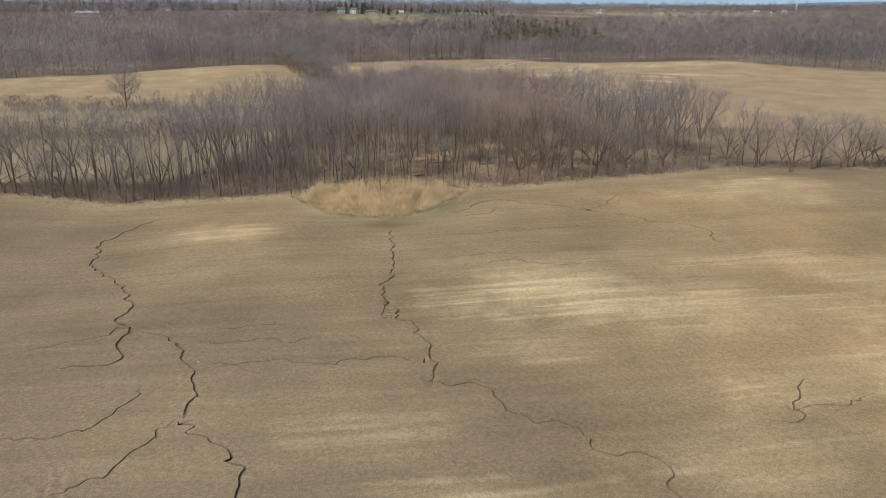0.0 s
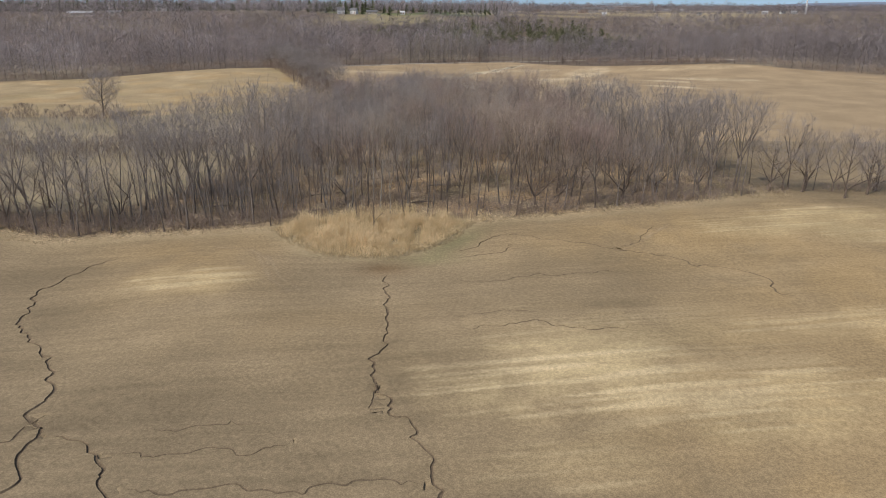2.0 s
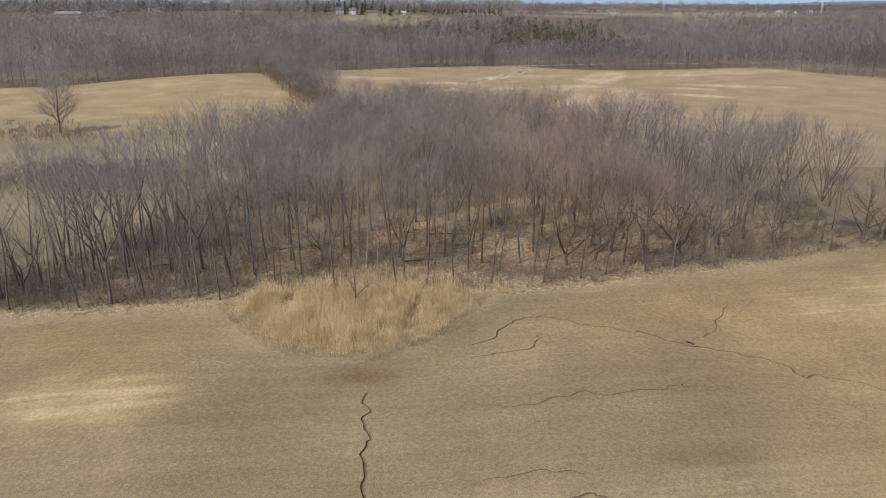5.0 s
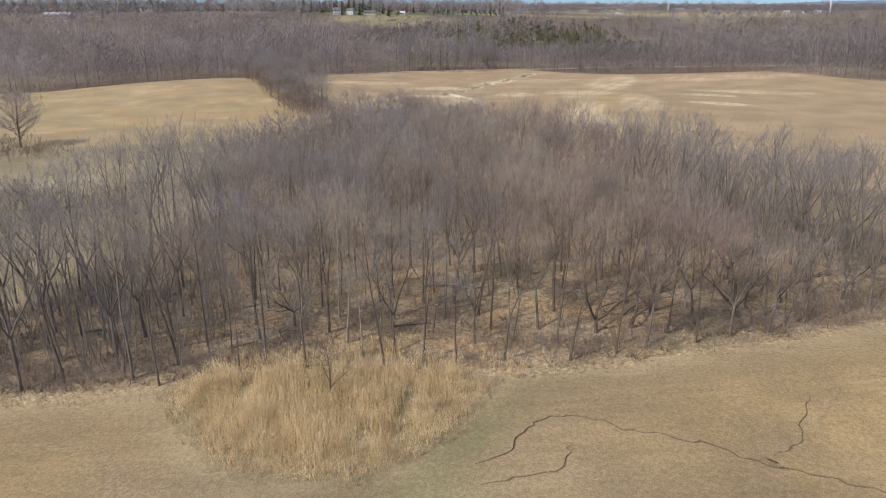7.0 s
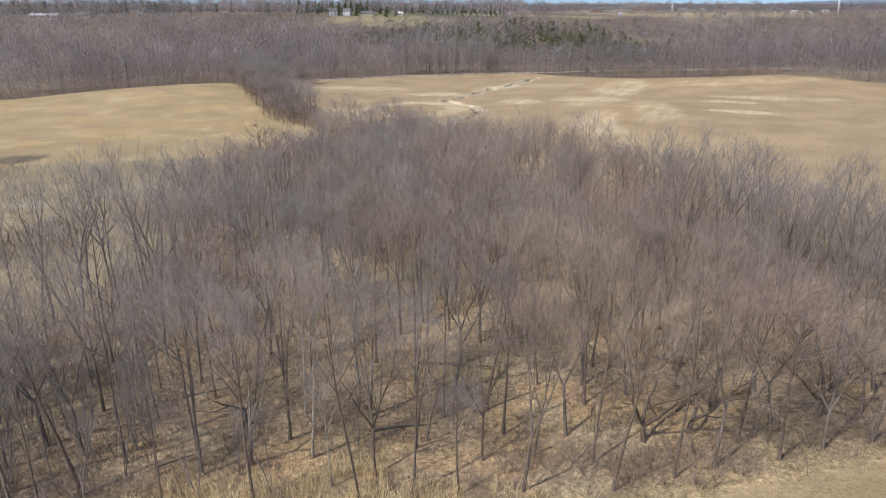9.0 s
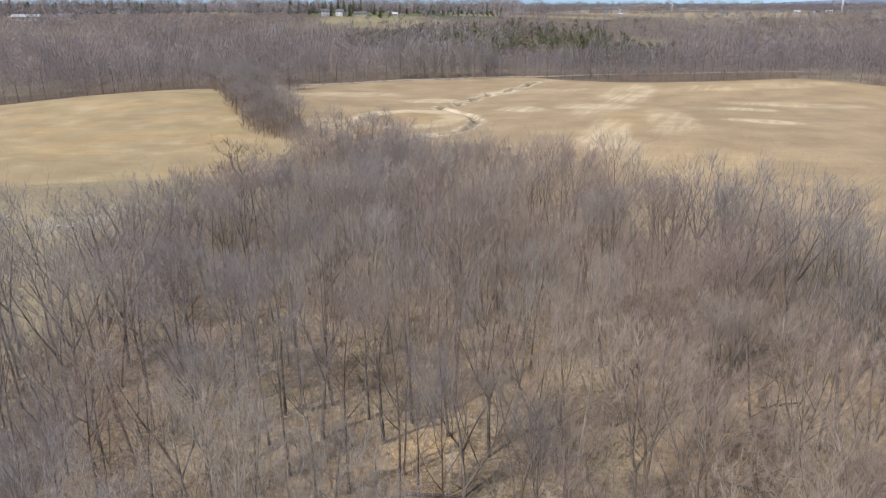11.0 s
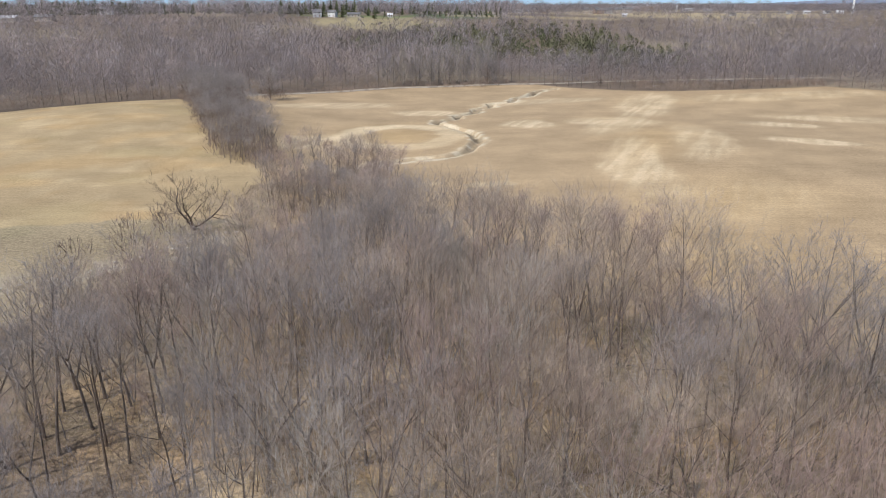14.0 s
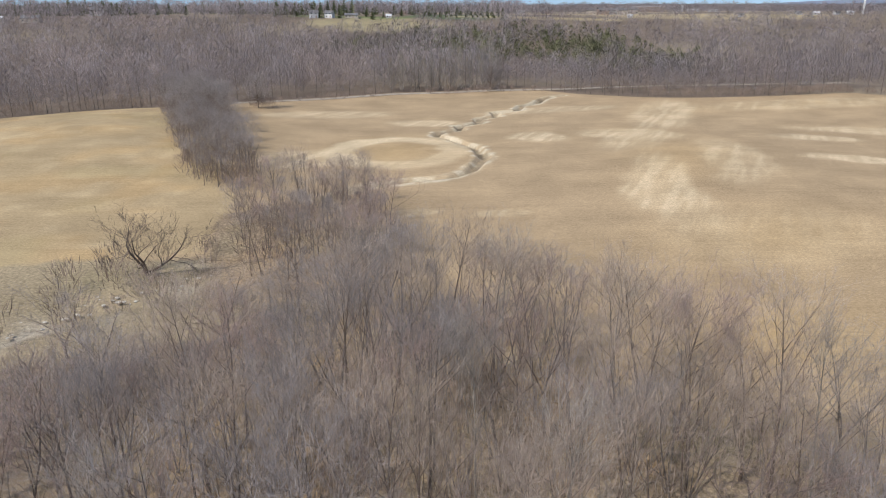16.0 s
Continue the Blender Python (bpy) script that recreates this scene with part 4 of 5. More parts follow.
# ---- far woods ----
def far_tree(seed, height=18.0, twigs=60, clear=0.4, width=3.6, blade=0.18, limbs=7, stem=0.9, reach=(0.9, 2.4), rise=0.45):
    """A bare tree for far off: a trunk, a few limbs and a domed crown of upright shoots in uneven lobes."""
    rnd = random.Random(seed)
    wood, fine = Geo(), Geo()
    top = Vector((rnd.gauss(0, 0.4), rnd.gauss(0, 0.4), height))
    wood.tube([Vector((0, 0, -0.5)), top * 0.5 * stem, top * stem], [0.17, 0.12, 0.03], 3, False)
    for i in range(limbs):
        p = top * rnd.uniform(clear, 0.8)
        d = aside(Vector((0, 0, 1)), rnd.uniform(0.35, 0.7), i * 2.4)
        wood.twig(p, d, rnd.uniform(0.2, 0.35) * height, 0.07)
    low, tall = height * clear, height * (1.0 - clear)
    lobes = [(rnd.uniform(0.75, 1.15), rnd.random() * 6.3, rnd.uniform(0.1, 0.3)) for _ in range(3)]
    for i in range(twigs):
        w, h = rnd.random() * 6.283, rnd.random() ** 0.7
        girth = math.sqrt(max(0.0, 1 - (2 * h - 0.75) ** 2 / 1.6)) if h > 0.375 else 0.45 + 1.47 * h
        r = width * girth * math.sqrt(rnd.random()) * (1 + sum(a * 0.35 * math.cos((k + 2) * w + b) for k, (_, b, a) in enumerate(lobes)))
        p = Vector((r * math.cos(w), r * math.sin(w), low + tall * h * 0.93))
        d = (Vector((0.5 * r / width * math.cos(w), 0.5 * r / width * math.sin(w), rise + 0.4)) + Vector((rnd.gauss(0, 0.3), rnd.gauss(0, 0.3), 0))).normalized()
        s = Vector((rnd.gauss(0, 1), rnd.gauss(0, 1), rnd.gauss(0, 0.3))).normalized()
        fine.blade(p, d, min(rnd.uniform(*reach), max(0.3, height - p.z)), rnd.uniform(0.5, 1.0) * blade, s)
    return triangles(wood), triangles(fine)


def in_far_view(x, y):
    return abs(x) < 0.68 * y + 40


def edge_at(x):
    return float(np.interp(x, [p[0] for p in FOREST_EDGE], [p[1] for p in FOREST_EDGE]))


CLEARINGS = [(-60, 892, 72, 38), (-90, 938, 62, 22), (20, 970, 58, 38), (250, 1090, 150, 40), (163, 822, 24, 20), (320, 1040, 120, 22)]


def open_land(x, y):
    if ((x - 85) / 100) ** 2 + ((y - 715) / 95) ** 2 < 1 and vnoise(x, y, 26, 52) < 0.62:
        return True
    return any(((x - a) / c) ** 2 + ((y - b) / d) ** 2 < 1 for a, b, c, d in CLEARINGS)


_r = random.Random(77)
front = throw([(-520, 250), (520, 250), (520, 620), (-520, 620)], 3.9, 41, 90000, lambda x, y: in_far_view(x, y) and edge_at(x) + 1 < y < edge_at(x) + 45 and along(np.array([x]), np.array([y]), TRACK)[0] > 4)
mid = throw([(-720, 300), (720, 300), (720, 800), (-720, 800)], 6.0, 42, 60000, lambda x, y: in_far_view(x, y) and y > edge_at(x) + 44 and not open_land(x, y))
far = throw([(-1000, 790), (1000, 790), (1000, 1400), (-1000, 1400)], 7.9, 43, 40000, lambda x, y: in_far_view(x, y) and not open_land(x, y) and vnoise(x, y, 90, 50) > (0.28 if x < 60 else 0.12))
print("far trees", len(front), len(mid), len(far))
_p1 = [far_tree(60 + i, 17 + i % 4, 400, 0.16, 4.7, 0.06, 4, 0.85, (0.8, 2.0), 0.5) for i in range(8)]
_p2 = [far_tree(80 + i, 16 + i % 4, 170, 0.05, 5.4, 0.13, 3, 0.9, (0.8, 2.0), 0.4) for i in range(8)]
_p3 = [far_tree(90 + i, 14 + i % 4, 80, 0.0, 6.6, 0.32, 1, 0.9, (1.0, 2.4), 0.4) for i in range(6)]
for name, ps, protos, lo, hi in (("near_forest", front, _p1, 0.55, 1.15), ("middle_forest", mid, _p2, 0.5, 1.25), ("distant_forest", far, _p3, 0.5, 1.1)):
    rows = []
    for x, y in ps:
        low = 0.7 if (x > 120 and y > 560) or (x > 20 and y > 545 and x < 160 and y < 620) else 1.0
        s = _r.uniform(lo, hi) * (0.55 + 0.45 * low)
        rows.append((x, y, float(land(x, y)), _r.random() * 6.3, s, s * _r.uniform(0.85, 1.15) * (0.6 + 0.4 * low)))
    if name == "near_forest":
        tagged(scatter(name + "_trunks", [k[0] for k in protos], [q for q in rows if q[1] < edge_at(q[0]) + 10], BARK_GREY), "brown trunks of the bare distant forest", "forest", kind="stuff")
    sorts = ([], [], [])
    for row in rows:
        v = float(vnoise(row[0], row[1], 34, 29)) + _r.gauss(0, 0.16)
        sorts[1 if v < 0.36 else 2 if v > 0.68 else 0].append(row)
    for some, mat, text in zip(sorts, (FAR_TWIG, FAR_BROWN, FAR_RED), ("grey-brown leafless crowns of the distant forest", "dark brown leafless crowns in the distant forest", "reddish leafless crowns in the distant forest")):
        if some:
            tagged(scatter(name + "_crowns", [k[1] for k in protos], some, mat, True), text, "forest", kind="stuff")


# ---- reeds, grass, brush ----
def reed_clump(seed):
    rnd = random.Random(seed)
    g = Geo()
    for i in range(32):
        p = Vector((rnd.gauss(0, 0.42), rnd.gauss(0, 0.42), -0.1))
        d = Vector((rnd.gauss(0.05, 0.1), rnd.gauss(0, 0.1), 1)).normalized()
        h = rnd.uniform(1.9, 3.1)
        w = rnd.random() * 6.3
        s = Vector((math.cos(w), math.sin(w), 0))
        g.blade(p, d, h, 0.018, s)
        q = p + d * (h * rnd.uniform(0.3, 0.6))
        g.blade(q, aside(d, rnd.uniform(0.3, 0.8), rnd.random() * 6.3), rnd.uniform(0.5, 0.9), 0.022, s)
        if i % 2:
            g.twig(p + d * (h * 0.86), (d + Vector((0.25, 0.05, 0))).normalized(), 0.4, 0.028)
    return triangles(g)


def tuft(seed, n, height, lean, width=0.02, spread=0.3):
    rnd = random.Random(seed)
    g = Geo()
    for i in range(n):
        p = Vector((rnd.gauss(0, spread), rnd.gauss(0, spread), -0.05))
        d = Vector((rnd.gauss(0, lean), rnd.gauss(0, lean), 1)).normalized()
        w = rnd.random() * 6.3
        g.blade(p, d, height * rnd.uniform(0.5, 1.2), width, Vector((math.cos(w), math.sin(w), 0)))
    return triangles(g)


def bush(seed, height, stems, spread=0.8):
    """A leafless shrub of many arching stems with side shoots."""
    rnd = random.Random(seed)
    g = Geo()
    for i in range(stems):
        w = rnd.random() * 6.3
        p = Vector((0.25 * math.cos(w), 0.25 * math.sin(w), -0.1))
        d = Vector((spread * 0.6 * math.cos(w), spread * 0.6 * math.sin(w), 1)).normalized()
        n = height * rnd.uniform(0.6, 1.1)
        pts = bend(p, d, n, 3, rnd, -0.03, 0.16)
        g.tube(pts, [0.026, 0.02, 0.014, 0.003], 3, False)
        for k in range(5):
            q, e = walk_at(pts, rnd.uniform(0.25, 1))
            shoot(g, q, e, rnd.uniform(0.4, 1.1), 0.014, rnd)
    return triangles(g)


def rows_of(pts, lo, hi, rnd, flat=1.0):
    return [(x, y, float(land(x, y)), rnd.random() * 6.3, s, s * rnd.uniform(0.8, 1.2) * flat) for x, y in pts for s in (rnd.uniform(lo, hi),)]


_r = random.Random(5)
reeds = throw(REEDS, 0.6, 61, 12000, lambda x, y: vnoise(x, y, 2.2, 24) > 0.2) + throw([(-30, 147), (6, 147), (8, 150), (-8, 153.5), (-24, 152)], 1.1, 611, 900, lambda x, y: vnoise(x, y, 3, 25) > 0.45)
tagged(scatter("reed_bed", [reed_clump(i) for i in range(7)], [(x, y, z, a, s, h * (0.35 + 0.6 * float(vnoise(x, y, 4, 19)) + 0.4 * float(vnoise(x, y, 1.3, 20))) * float(0.35 + 0.65 * ease(along(np.array([x]), np.array([y]), REEDS[:8])[0], 0, 5.5))) for x, y, z, a, s, h in rows_of(reeds, 0.75, 1.15, _r)], REED), "dense bed of dry straw-coloured reeds with feathery heads", "reeds", kind="stuff")
_rim = throw([(-36, 126), (12, 126), (12, 152), (-36, 152)], 0.55, 62, 14000, lambda x, y: along(np.array([x]), np.array([y]), REEDS[:8])[0] < 0.5 + 1.1 * vnoise(x, y, 3, 9))
tagged(scatter("reed_rim_grass", [tuft(i, 22, 0.75, 0.45) for i in range(5)], rows_of(_rim, 0.6, 1.2, _r), STRAW), "flattened dry grass round the reed bed", "grass", kind="stuff")
_edge = throw([(-100, 136), (70, 136), (70, 172), (-100, 172)], 0.75, 63, 42000, lambda x, y: -1.6 < y - float(np.interp(x, [p[0] for p in WOOD[:10]], [p[1] for p in WOOD[:10]])) < 2.2 + 2 * vnoise(x, y, 5, 4))
tagged(scatter("verge_grass", [tuft(i, 16, 0.6, 0.4) for i in range(9, 14)], rows_of(_edge, 0.5, 1.3, _r), STRAW), "tan dry grass verge between field and wood", "grass", kind="stuff")
_floor = throw([(x, y + 2) for x, y in WOOD], 1.35, 64, 22000, lambda x, y: vnoise(x, y, 8, 33) > 0.4)
tagged(scatter("wood_floor_grass", [tuft(i, 14, 0.6, 0.6, 0.03, 0.45) for i in range(20, 25)], rows_of(_floor, 0.6, 1.4, _r), STRAW), "dead grass and weeds on the wood floor", "grass", kind="stuff")

_stalks = throw([(x, y + 1) for x, y in WOOD], 1.25, 641, 24000, lambda x, y: y < 225 and x > -60 and vnoise(x, y, 6, 34) > 0.32)
tagged(scatter("dead_weed_stalks", [tuft(30 + i, 18, 1.5, 0.55, 0.022, 0.55) for i in range(6)], rows_of(_stalks, 0.6, 1.5, _r), BRUSH), "low tangle of brown weed stalks and twigs on the wood floor", "weeds", kind="stuff")
_bushes = [bush(i, 2.6 + 0.4 * (i % 3), 9 + i % 4) for i in range(6)]
_line = [(x, y + 2.6) for x, y in WOOD[:10]]
under = throw([(x, y + 2) for x, y in WOOD], 2.3, 65, 16000, lambda x, y: vnoise(x, y, 14, 35) > (0.5 if x > -22 else 0.2))
brush = throw([(-100, 138), (124, 138), (124, 190), (-100, 190)], 1.5, 66, 30000, lambda x, y: -0.2 < y - float(np.interp(x, [p[0] for p in WOOD[:10]] + [125], [p[1] + 1.8 for p in WOOD[:10]] + [174])) < 3.0 + 3.0 * vnoise(x, y, 9, 36)
              and (not (-27 < x < 3) or vnoise(x, y, 3, 68) > 0.62) and (vnoise(x, y, 7, 37) > (0.25 if x < 62 else 0.4) or x < -30)) + throw([(-97, 149), (-69, 144), (-53, 147), (-30, 147.5), (-30, 152), (-60, 154), (-97, 156)], 2.2, 660, 3000)
tagged(scatter("undergrowth", [bush(20 + i, 2.6 + 0.5 * (i % 3), 6) for i in range(5)], rows_of(under, 0.5, 1.1, _r), BRUSH), "leafless brown undergrowth inside the wood", "shrubs", kind="stuff")
tagged(scatter("edge_brush", _bushes[::-1], rows_of(brush, 0.55, 1.2, _r), BRUSH), "dense leafless brush along the wood's edge and hedgerows", "shrubs", kind="stuff")
scrub = throw([(-150, 196), (-62, 206), (-60, 219), (-150, 214)], 3.2, 67, 1500) + throw([(-62, 255), (-40, 268), (-34, 296), (-42, 300), (-56, 284)], 5.5, 68, 300)
scrub += throw([(-79, 466), (-69, 465), (-67, 471), (-78, 472)], 2.2, 693, 200) + throw(STRIP, 2.6, 691, 3000) + throw([(-30, 284), (-12, 280), (-8, 296), (-18, 332), (-28, 336), (-42, 318), (-36, 298)], 4.0, 692, 700)
scrub += throw([(-175, 268), (-108, 262), (-104, 272), (-175, 280)], 3.4, 69, 600)
tagged(scatter("meadow_scrub", [far_tree(190 + i, 4.6, 130, 0.0, 2.6, 0.06, 2)[1] for i in range(4)], rows_of(scrub, 0.6, 1.3, _r), BRUSH), "grey leafless scrub in the meadow behind the hedgerow", "shrubs", kind="stuff")


def sapling(seed, upright=0.35):
    """A thin young tree of two or three whippy stems, with shoots that all strive upwards."""
    rnd = random.Random(seed)
    g = Geo()
    for m in range(1 + seed % 3):
        lean = 0.06 if m == 0 else 0.2
        pts = bend(Vector((0, 0, -0.2)), Vector((rnd.gauss(0, lean), rnd.gauss(0, lean), 1)), rnd.uniform(6.0, 8.0), 4, rnd, 0.03, 0.05)
        g.tube(pts, [0.05, 0.042, 0.03, 0.02, 0.004], 3, False)
        for i in range(8):
            p, d = walk_at(pts, rnd.uniform(0.3, 0.95))
            e = (aside(d, upright * rnd.uniform(0.6, 1.6), i * 2.4) + Vector((0, 0, 0.2))).normalized()
            n = rnd.uniform(1.0, 2.4)
            g.twig(p, e, n, 0.016)
            for k in range(3):
                shoot(g, p + e * (n * rnd.uniform(0.2, 0.9)), e, rnd.uniform(0.5, 1.1), 0.010, rnd)
    return triangles(g)


young = throw([(x, y + 1.5) for x, y in WOOD], 3.9, 70, 14000, lambda x, y: vnoise(x, y, 11, 39) > 0.5) + throw([(-70, 146), (-32, 149), (-27, 156), (-36, 176), (-54, 176)], 2.2, 701, 1500)
thicket = throw([(-34, 232), (-20, 212), (-12, 198), (14, 202), (40, 192), (66, 196), (58, 214), (45, 227), (32, 235), (22, 245), (10, 258), (-14, 272), (-28, 268), (-36, 250)], 1.7, 71, 8000, lambda x, y: vnoise(x, y, 12, 42) > 0.28) + throw([(-64, 232), (-46, 222), (-34, 242), (-27, 262), (-36, 261), (-52, 254)], 1.55, 711, 2500)
thicket_rows = [(x, y, z, a, q, h * float((1 - 0.3 * ease(y, 245, 265)) * (1 - 0.45 * ease(-x, 20, 34)))) for x, y, z, a, q, h in rows_of(thicket, 0.9, 1.4, _r)]
tagged(scatter("thicket", [sapling(10 + i) for i in range(6)], [q for i, q in enumerate(thicket_rows) if i % 7], TWIG_TAN), "dense upright thicket of bare tan saplings", "saplings", kind="stuff")
tagged(scatter("pale_thicket", [sapling(17 + i, 0.45) for i in range(3)], [q for i, q in enumerate(thicket_rows) if not i % 7], TWIG_PALE), "whitish forked saplings standing out of the thicket", "saplings", kind="stuff")
tagged(scatter("young_trees", [sapling(i) for i in range(6)], rows_of(young, 0.6, 1.45, _r), TWIG_GREY), "thin leafless saplings between the taller trees", "saplings", kind="stuff")


# ---- single things in the wood and the meadow ----
def log_mesh(seed, length, girth):
    rnd = random.Random(seed)
    g = Geo()
    pts = bend(Vector((0, 0, 0)), Vector((1, 0, 0)), length, 6, rnd, 0.0, 0.05)
    g.tube(pts, [girth * (1.05 - 0.1 * i) * rnd.uniform(0.92, 1.06) for i in range(7)], 8)
    stubs = []
    for i in range(4):
        p, d = walk_at(pts, rnd.uniform(0.35, 0.95))
        b = Geo()
        b.twig(p, (aside(d, 0.8, rnd.random() * 3.1) + Vector((0, 0, 0.3))).normalized(), rnd.uniform(0.6, 2.2), girth * 0.22)
        stubs.append(b.mesh("branch_stub", BARK_PALE))
    return g.mesh("trunk", BARK_GREY, True), stubs


LOGS = [log_mesh(1, 6.5, 0.13), log_mesh(2, 8.5, 0.15), log_mesh(3, 4.5, 0.11)]
for i, (x, y, turn, tilt) in enumerate(((-28.5, 166.5, 24, 0), (-27, 155, 32, 0), (-25, 208, 48, 4), (22, 163, 40, 12), (-4, 173, -10, 6), (-14, 186, 30, 0), (9, 178, 70, 0), (31, 186, 15, 0), (-38, 190, 110, 0), (14, 205, 35, 0),
                                       (-18, 222, 140, 0), (3, 236, 20, 0), (-31, 235, 60, 0), (38, 203, 95, 0), (26, 173, 160, 8), (-8, 160, 12, 0), (-47, 160, 20, 0), (45, 176, 50, 0))):
    t = new("fallen_log")
    t.matrix_world = pose(x, y, float(land(x, y)) + 0.14, 0, -tilt, turn)
    tagged(t, "fallen dead tree trunk lying on the leaf litter", "log", "fallen logs")
    part("trunk", LOGS[i % 3][0], t)
    for stub in LOGS[i % 3][1]:
        part("branch_stub", stub, t, "pale broken branch stub")


def stone_mesh(seed):
    rnd = random.Random(seed)
    bm = bmesh.new()
    bmesh.ops.create_icosphere(bm, subdivisions=1, radius=1)
    for v in bm.verts:
        v.co *= rnd.uniform(0.75, 1.2)
        v.co.z *= 0.6
    me = bpy.data.meshes.new("field_stone")
    bm.to_mesh(me), bm.free()
    me.materials.append(STONE)
    return me


STONES = [stone_mesh(i) for i in range(4)]
_pts = trace(BROOK[1:5], 0.9, _r)
for i in range(0, len(_pts), 1):
    x, y = _pts[i] + np.array((_r.gauss(-1.0, 2.0), _r.gauss(1.0, 1.6)))
    o = new("field_stone", STONES[i % 4])
    s = _r.uniform(0.14, 0.4)
    o.matrix_world = Matrix.LocRotScale((x, y, float(land(x, y)) - 0.03), Euler((0, 0, _r.random() * 6)), (s * 1.3, s, s * 0.8))
    tagged(o, "pale weathered stone beside the meadow ditch", "stone", "stones along the ditch")


# ---- far country ----
def conifer(seed, height=8.0, width=1.9, tiers=9):
    rnd = random.Random(seed)
    g = Geo()
    g.tube([Vector((0, 0, -0.3)), Vector((0, 0, height))], [0.13, 0.02], 3, False)
    for i in range(tiers):
        z = height * (0.08 + 0.9 * i / tiers)
        r = width * (1 - i / tiers) ** 0.8 + 0.15
        for k in range(7):
            w = k * 0.898 + i * 1.3 + rnd.gauss(0, 0.2)
            d = Vector((math.cos(w), math.sin(w), rnd.uniform(-0.25, 0.25))).normalized()
            g.blade(Vector((0, 0, z + rnd.gauss(0, 0.15))), d, r * rnd.uniform(0.75, 1.2), 0.42, Vector((-math.sin(w) * 0.6, math.cos(w) * 0.6, 0.8)))
    return triangles(g)


_con = [conifer(i, 7 + i % 3, 2.2 + 0.3 * (i % 3)) for i in range(5)]
cedar = throw([(10, 690), (60, 650), (110, 600), (175, 605), (175, 700), (140, 850), (60, 860), (-60, 800), (-90, 740)], 5.5, 81, 7000, lambda x, y: vnoise(x, y, 24, 60) > 0.47)
ridge = throw([(-620, 900), (-330, 960), (-330, 990), (-620, 960)], 5.5, 82, 1600) + throw([(-175, 945), (-95, 945), (-95, 975), (-175, 975)], 7, 83, 60)
ridge += throw([(-900, 1250), (-380, 1350), (-380, 1400), (-900, 1330)], 11, 84, 500) + throw([(-330, 1010), (-120, 1040), (-120, 1100), (-330, 1080)], 16, 85, 120)
_ced = [far_tree(200 + i, 9, 130, 0.0, 2.7, 0.34, 0, 0.5, (0.5, 1.3), 0.9)[1] for i in range(5)]
tagged(scatter("cedar_thicket", _ced, rows_of(cedar, 0.6, 1.35, _r), CEDAR, True), "olive green cedars among bare trees", "conifers", kind="stuff")
tagged(scatter("ridge_conifers", _con, rows_of(ridge, 1.1, 1.9, _r), NEEDLES), "dark conifers on the far ridge", "conifers", kind="stuff")
nursery = [(-16 + 5.5 * i + _r.gauss(0, 0.6), 945 + 7 * j + _r.gauss(0, 0.8)) for i in range(15) for j in range(9) if _r.random() > 0.25]
tagged(scatter("tree_nursery", [conifer(20 + i, 3.2, 1.1, 5) for i in range(3)], rows_of(nursery, 0.8, 1.5, _r), NEEDLES), "rows of small dark evergreens in a nursery field", "conifers", kind="stuff")
pale = throw([(-30, 526), (12, 536), (30, 540), (30, 552), (-25, 552)], 4.6, 86, 900)
tagged(scatter("pale_poplars", [far_tree(120 + i, 19, 420, 0.06, 2.4, 0.14, 10, 0.9, (0.8, 2.0), 1.6)[1] for i in range(4)], rows_of(pale, 0.45, 1.1, _r), TWIG_PALE), "pale whitish bare poplars beside the gravel track", "trees", kind="stuff")
hedge = throw([(-95, 480), (-22, 516), (60, 533), (100, 520), (190, 500), (205, 500), (110, 556), (20, 541), (-22, 527), (-95, 492)], 3.6, 87, 5000, lambda x, y: along(np.array([x]), np.array([y]), TRACK)[0] > 2.8 and vnoise(x, y, 16, 61) > 0.34)
tagged(scatter("track_brush", [far_tree(180 + i, 3.6, 150, 0.0, 2.4, 0.055, 2)[1] for i in range(4)], rows_of(hedge, 0.45, 1.0, _r), BRUSH), "dark leafless brush along the gravel track", "shrubs", kind="stuff")


_fe = throw([(-420, 250), (420, 250), (420, 560), (-420, 560)], 3.2, 88, 60000, lambda x, y: in_far_view(x, y) and -1.5 < y - edge_at(x) < 4.5 and not (-95 < x < 95))
tagged(scatter("forest_edge_brush", [far_tree(170 + i, 4.2, 150, 0.0, 2.6, 0.06, 2)[1] for i in range(4)], rows_of(_fe, 0.6, 1.3, _r), BRUSH), "dark leafless brush along the foot of the far forest", "shrubs", kind="stuff")
_yard = throw([(-640, 900), (560, 900), (560, 1120), (-640, 1120)], 10, 89, 9000, lambda x, y: in_far_view(x, y) and vnoise(x, y, 60, 62) > 0.33 and not (-25 < x < 75 and 930 < y < 1012))
tagged(scatter("yard_trees", [far_tree(140 + i, 12, 70, 0.1, 4.5, 0.26, reach=(0.8, 2.0))[1] for i in range(5)], rows_of(_yard, 0.6, 1.2, _r), FAR_TWIG, True), "bare yard trees between the far houses", "trees", kind="stuff")
_ever = throw([(-640, 900), (330, 930), (330, 1180), (-640, 1120)], 17, 891, 3000, lambda x, y: in_far_view(x, y) and x < 70 and vnoise(x, y, 70, 64) > 0.42 and not (-25 < x < 75 and 925 < y < 1012))
tagged(scatter("yard_conifers", _con, rows_of(_ever, 0.8, 1.7, _r), NEEDLES), "dark conifers between the far houses", "conifers", kind="stuff")
_rim2 = throw([(-1400, 1300), (1400, 1300), (1700, 2300), (-1700, 2300)], 19, 90, 16000, lambda x, y: in_far_view(x, y) and vnoise(x, y, 170, 63) > 0.38)
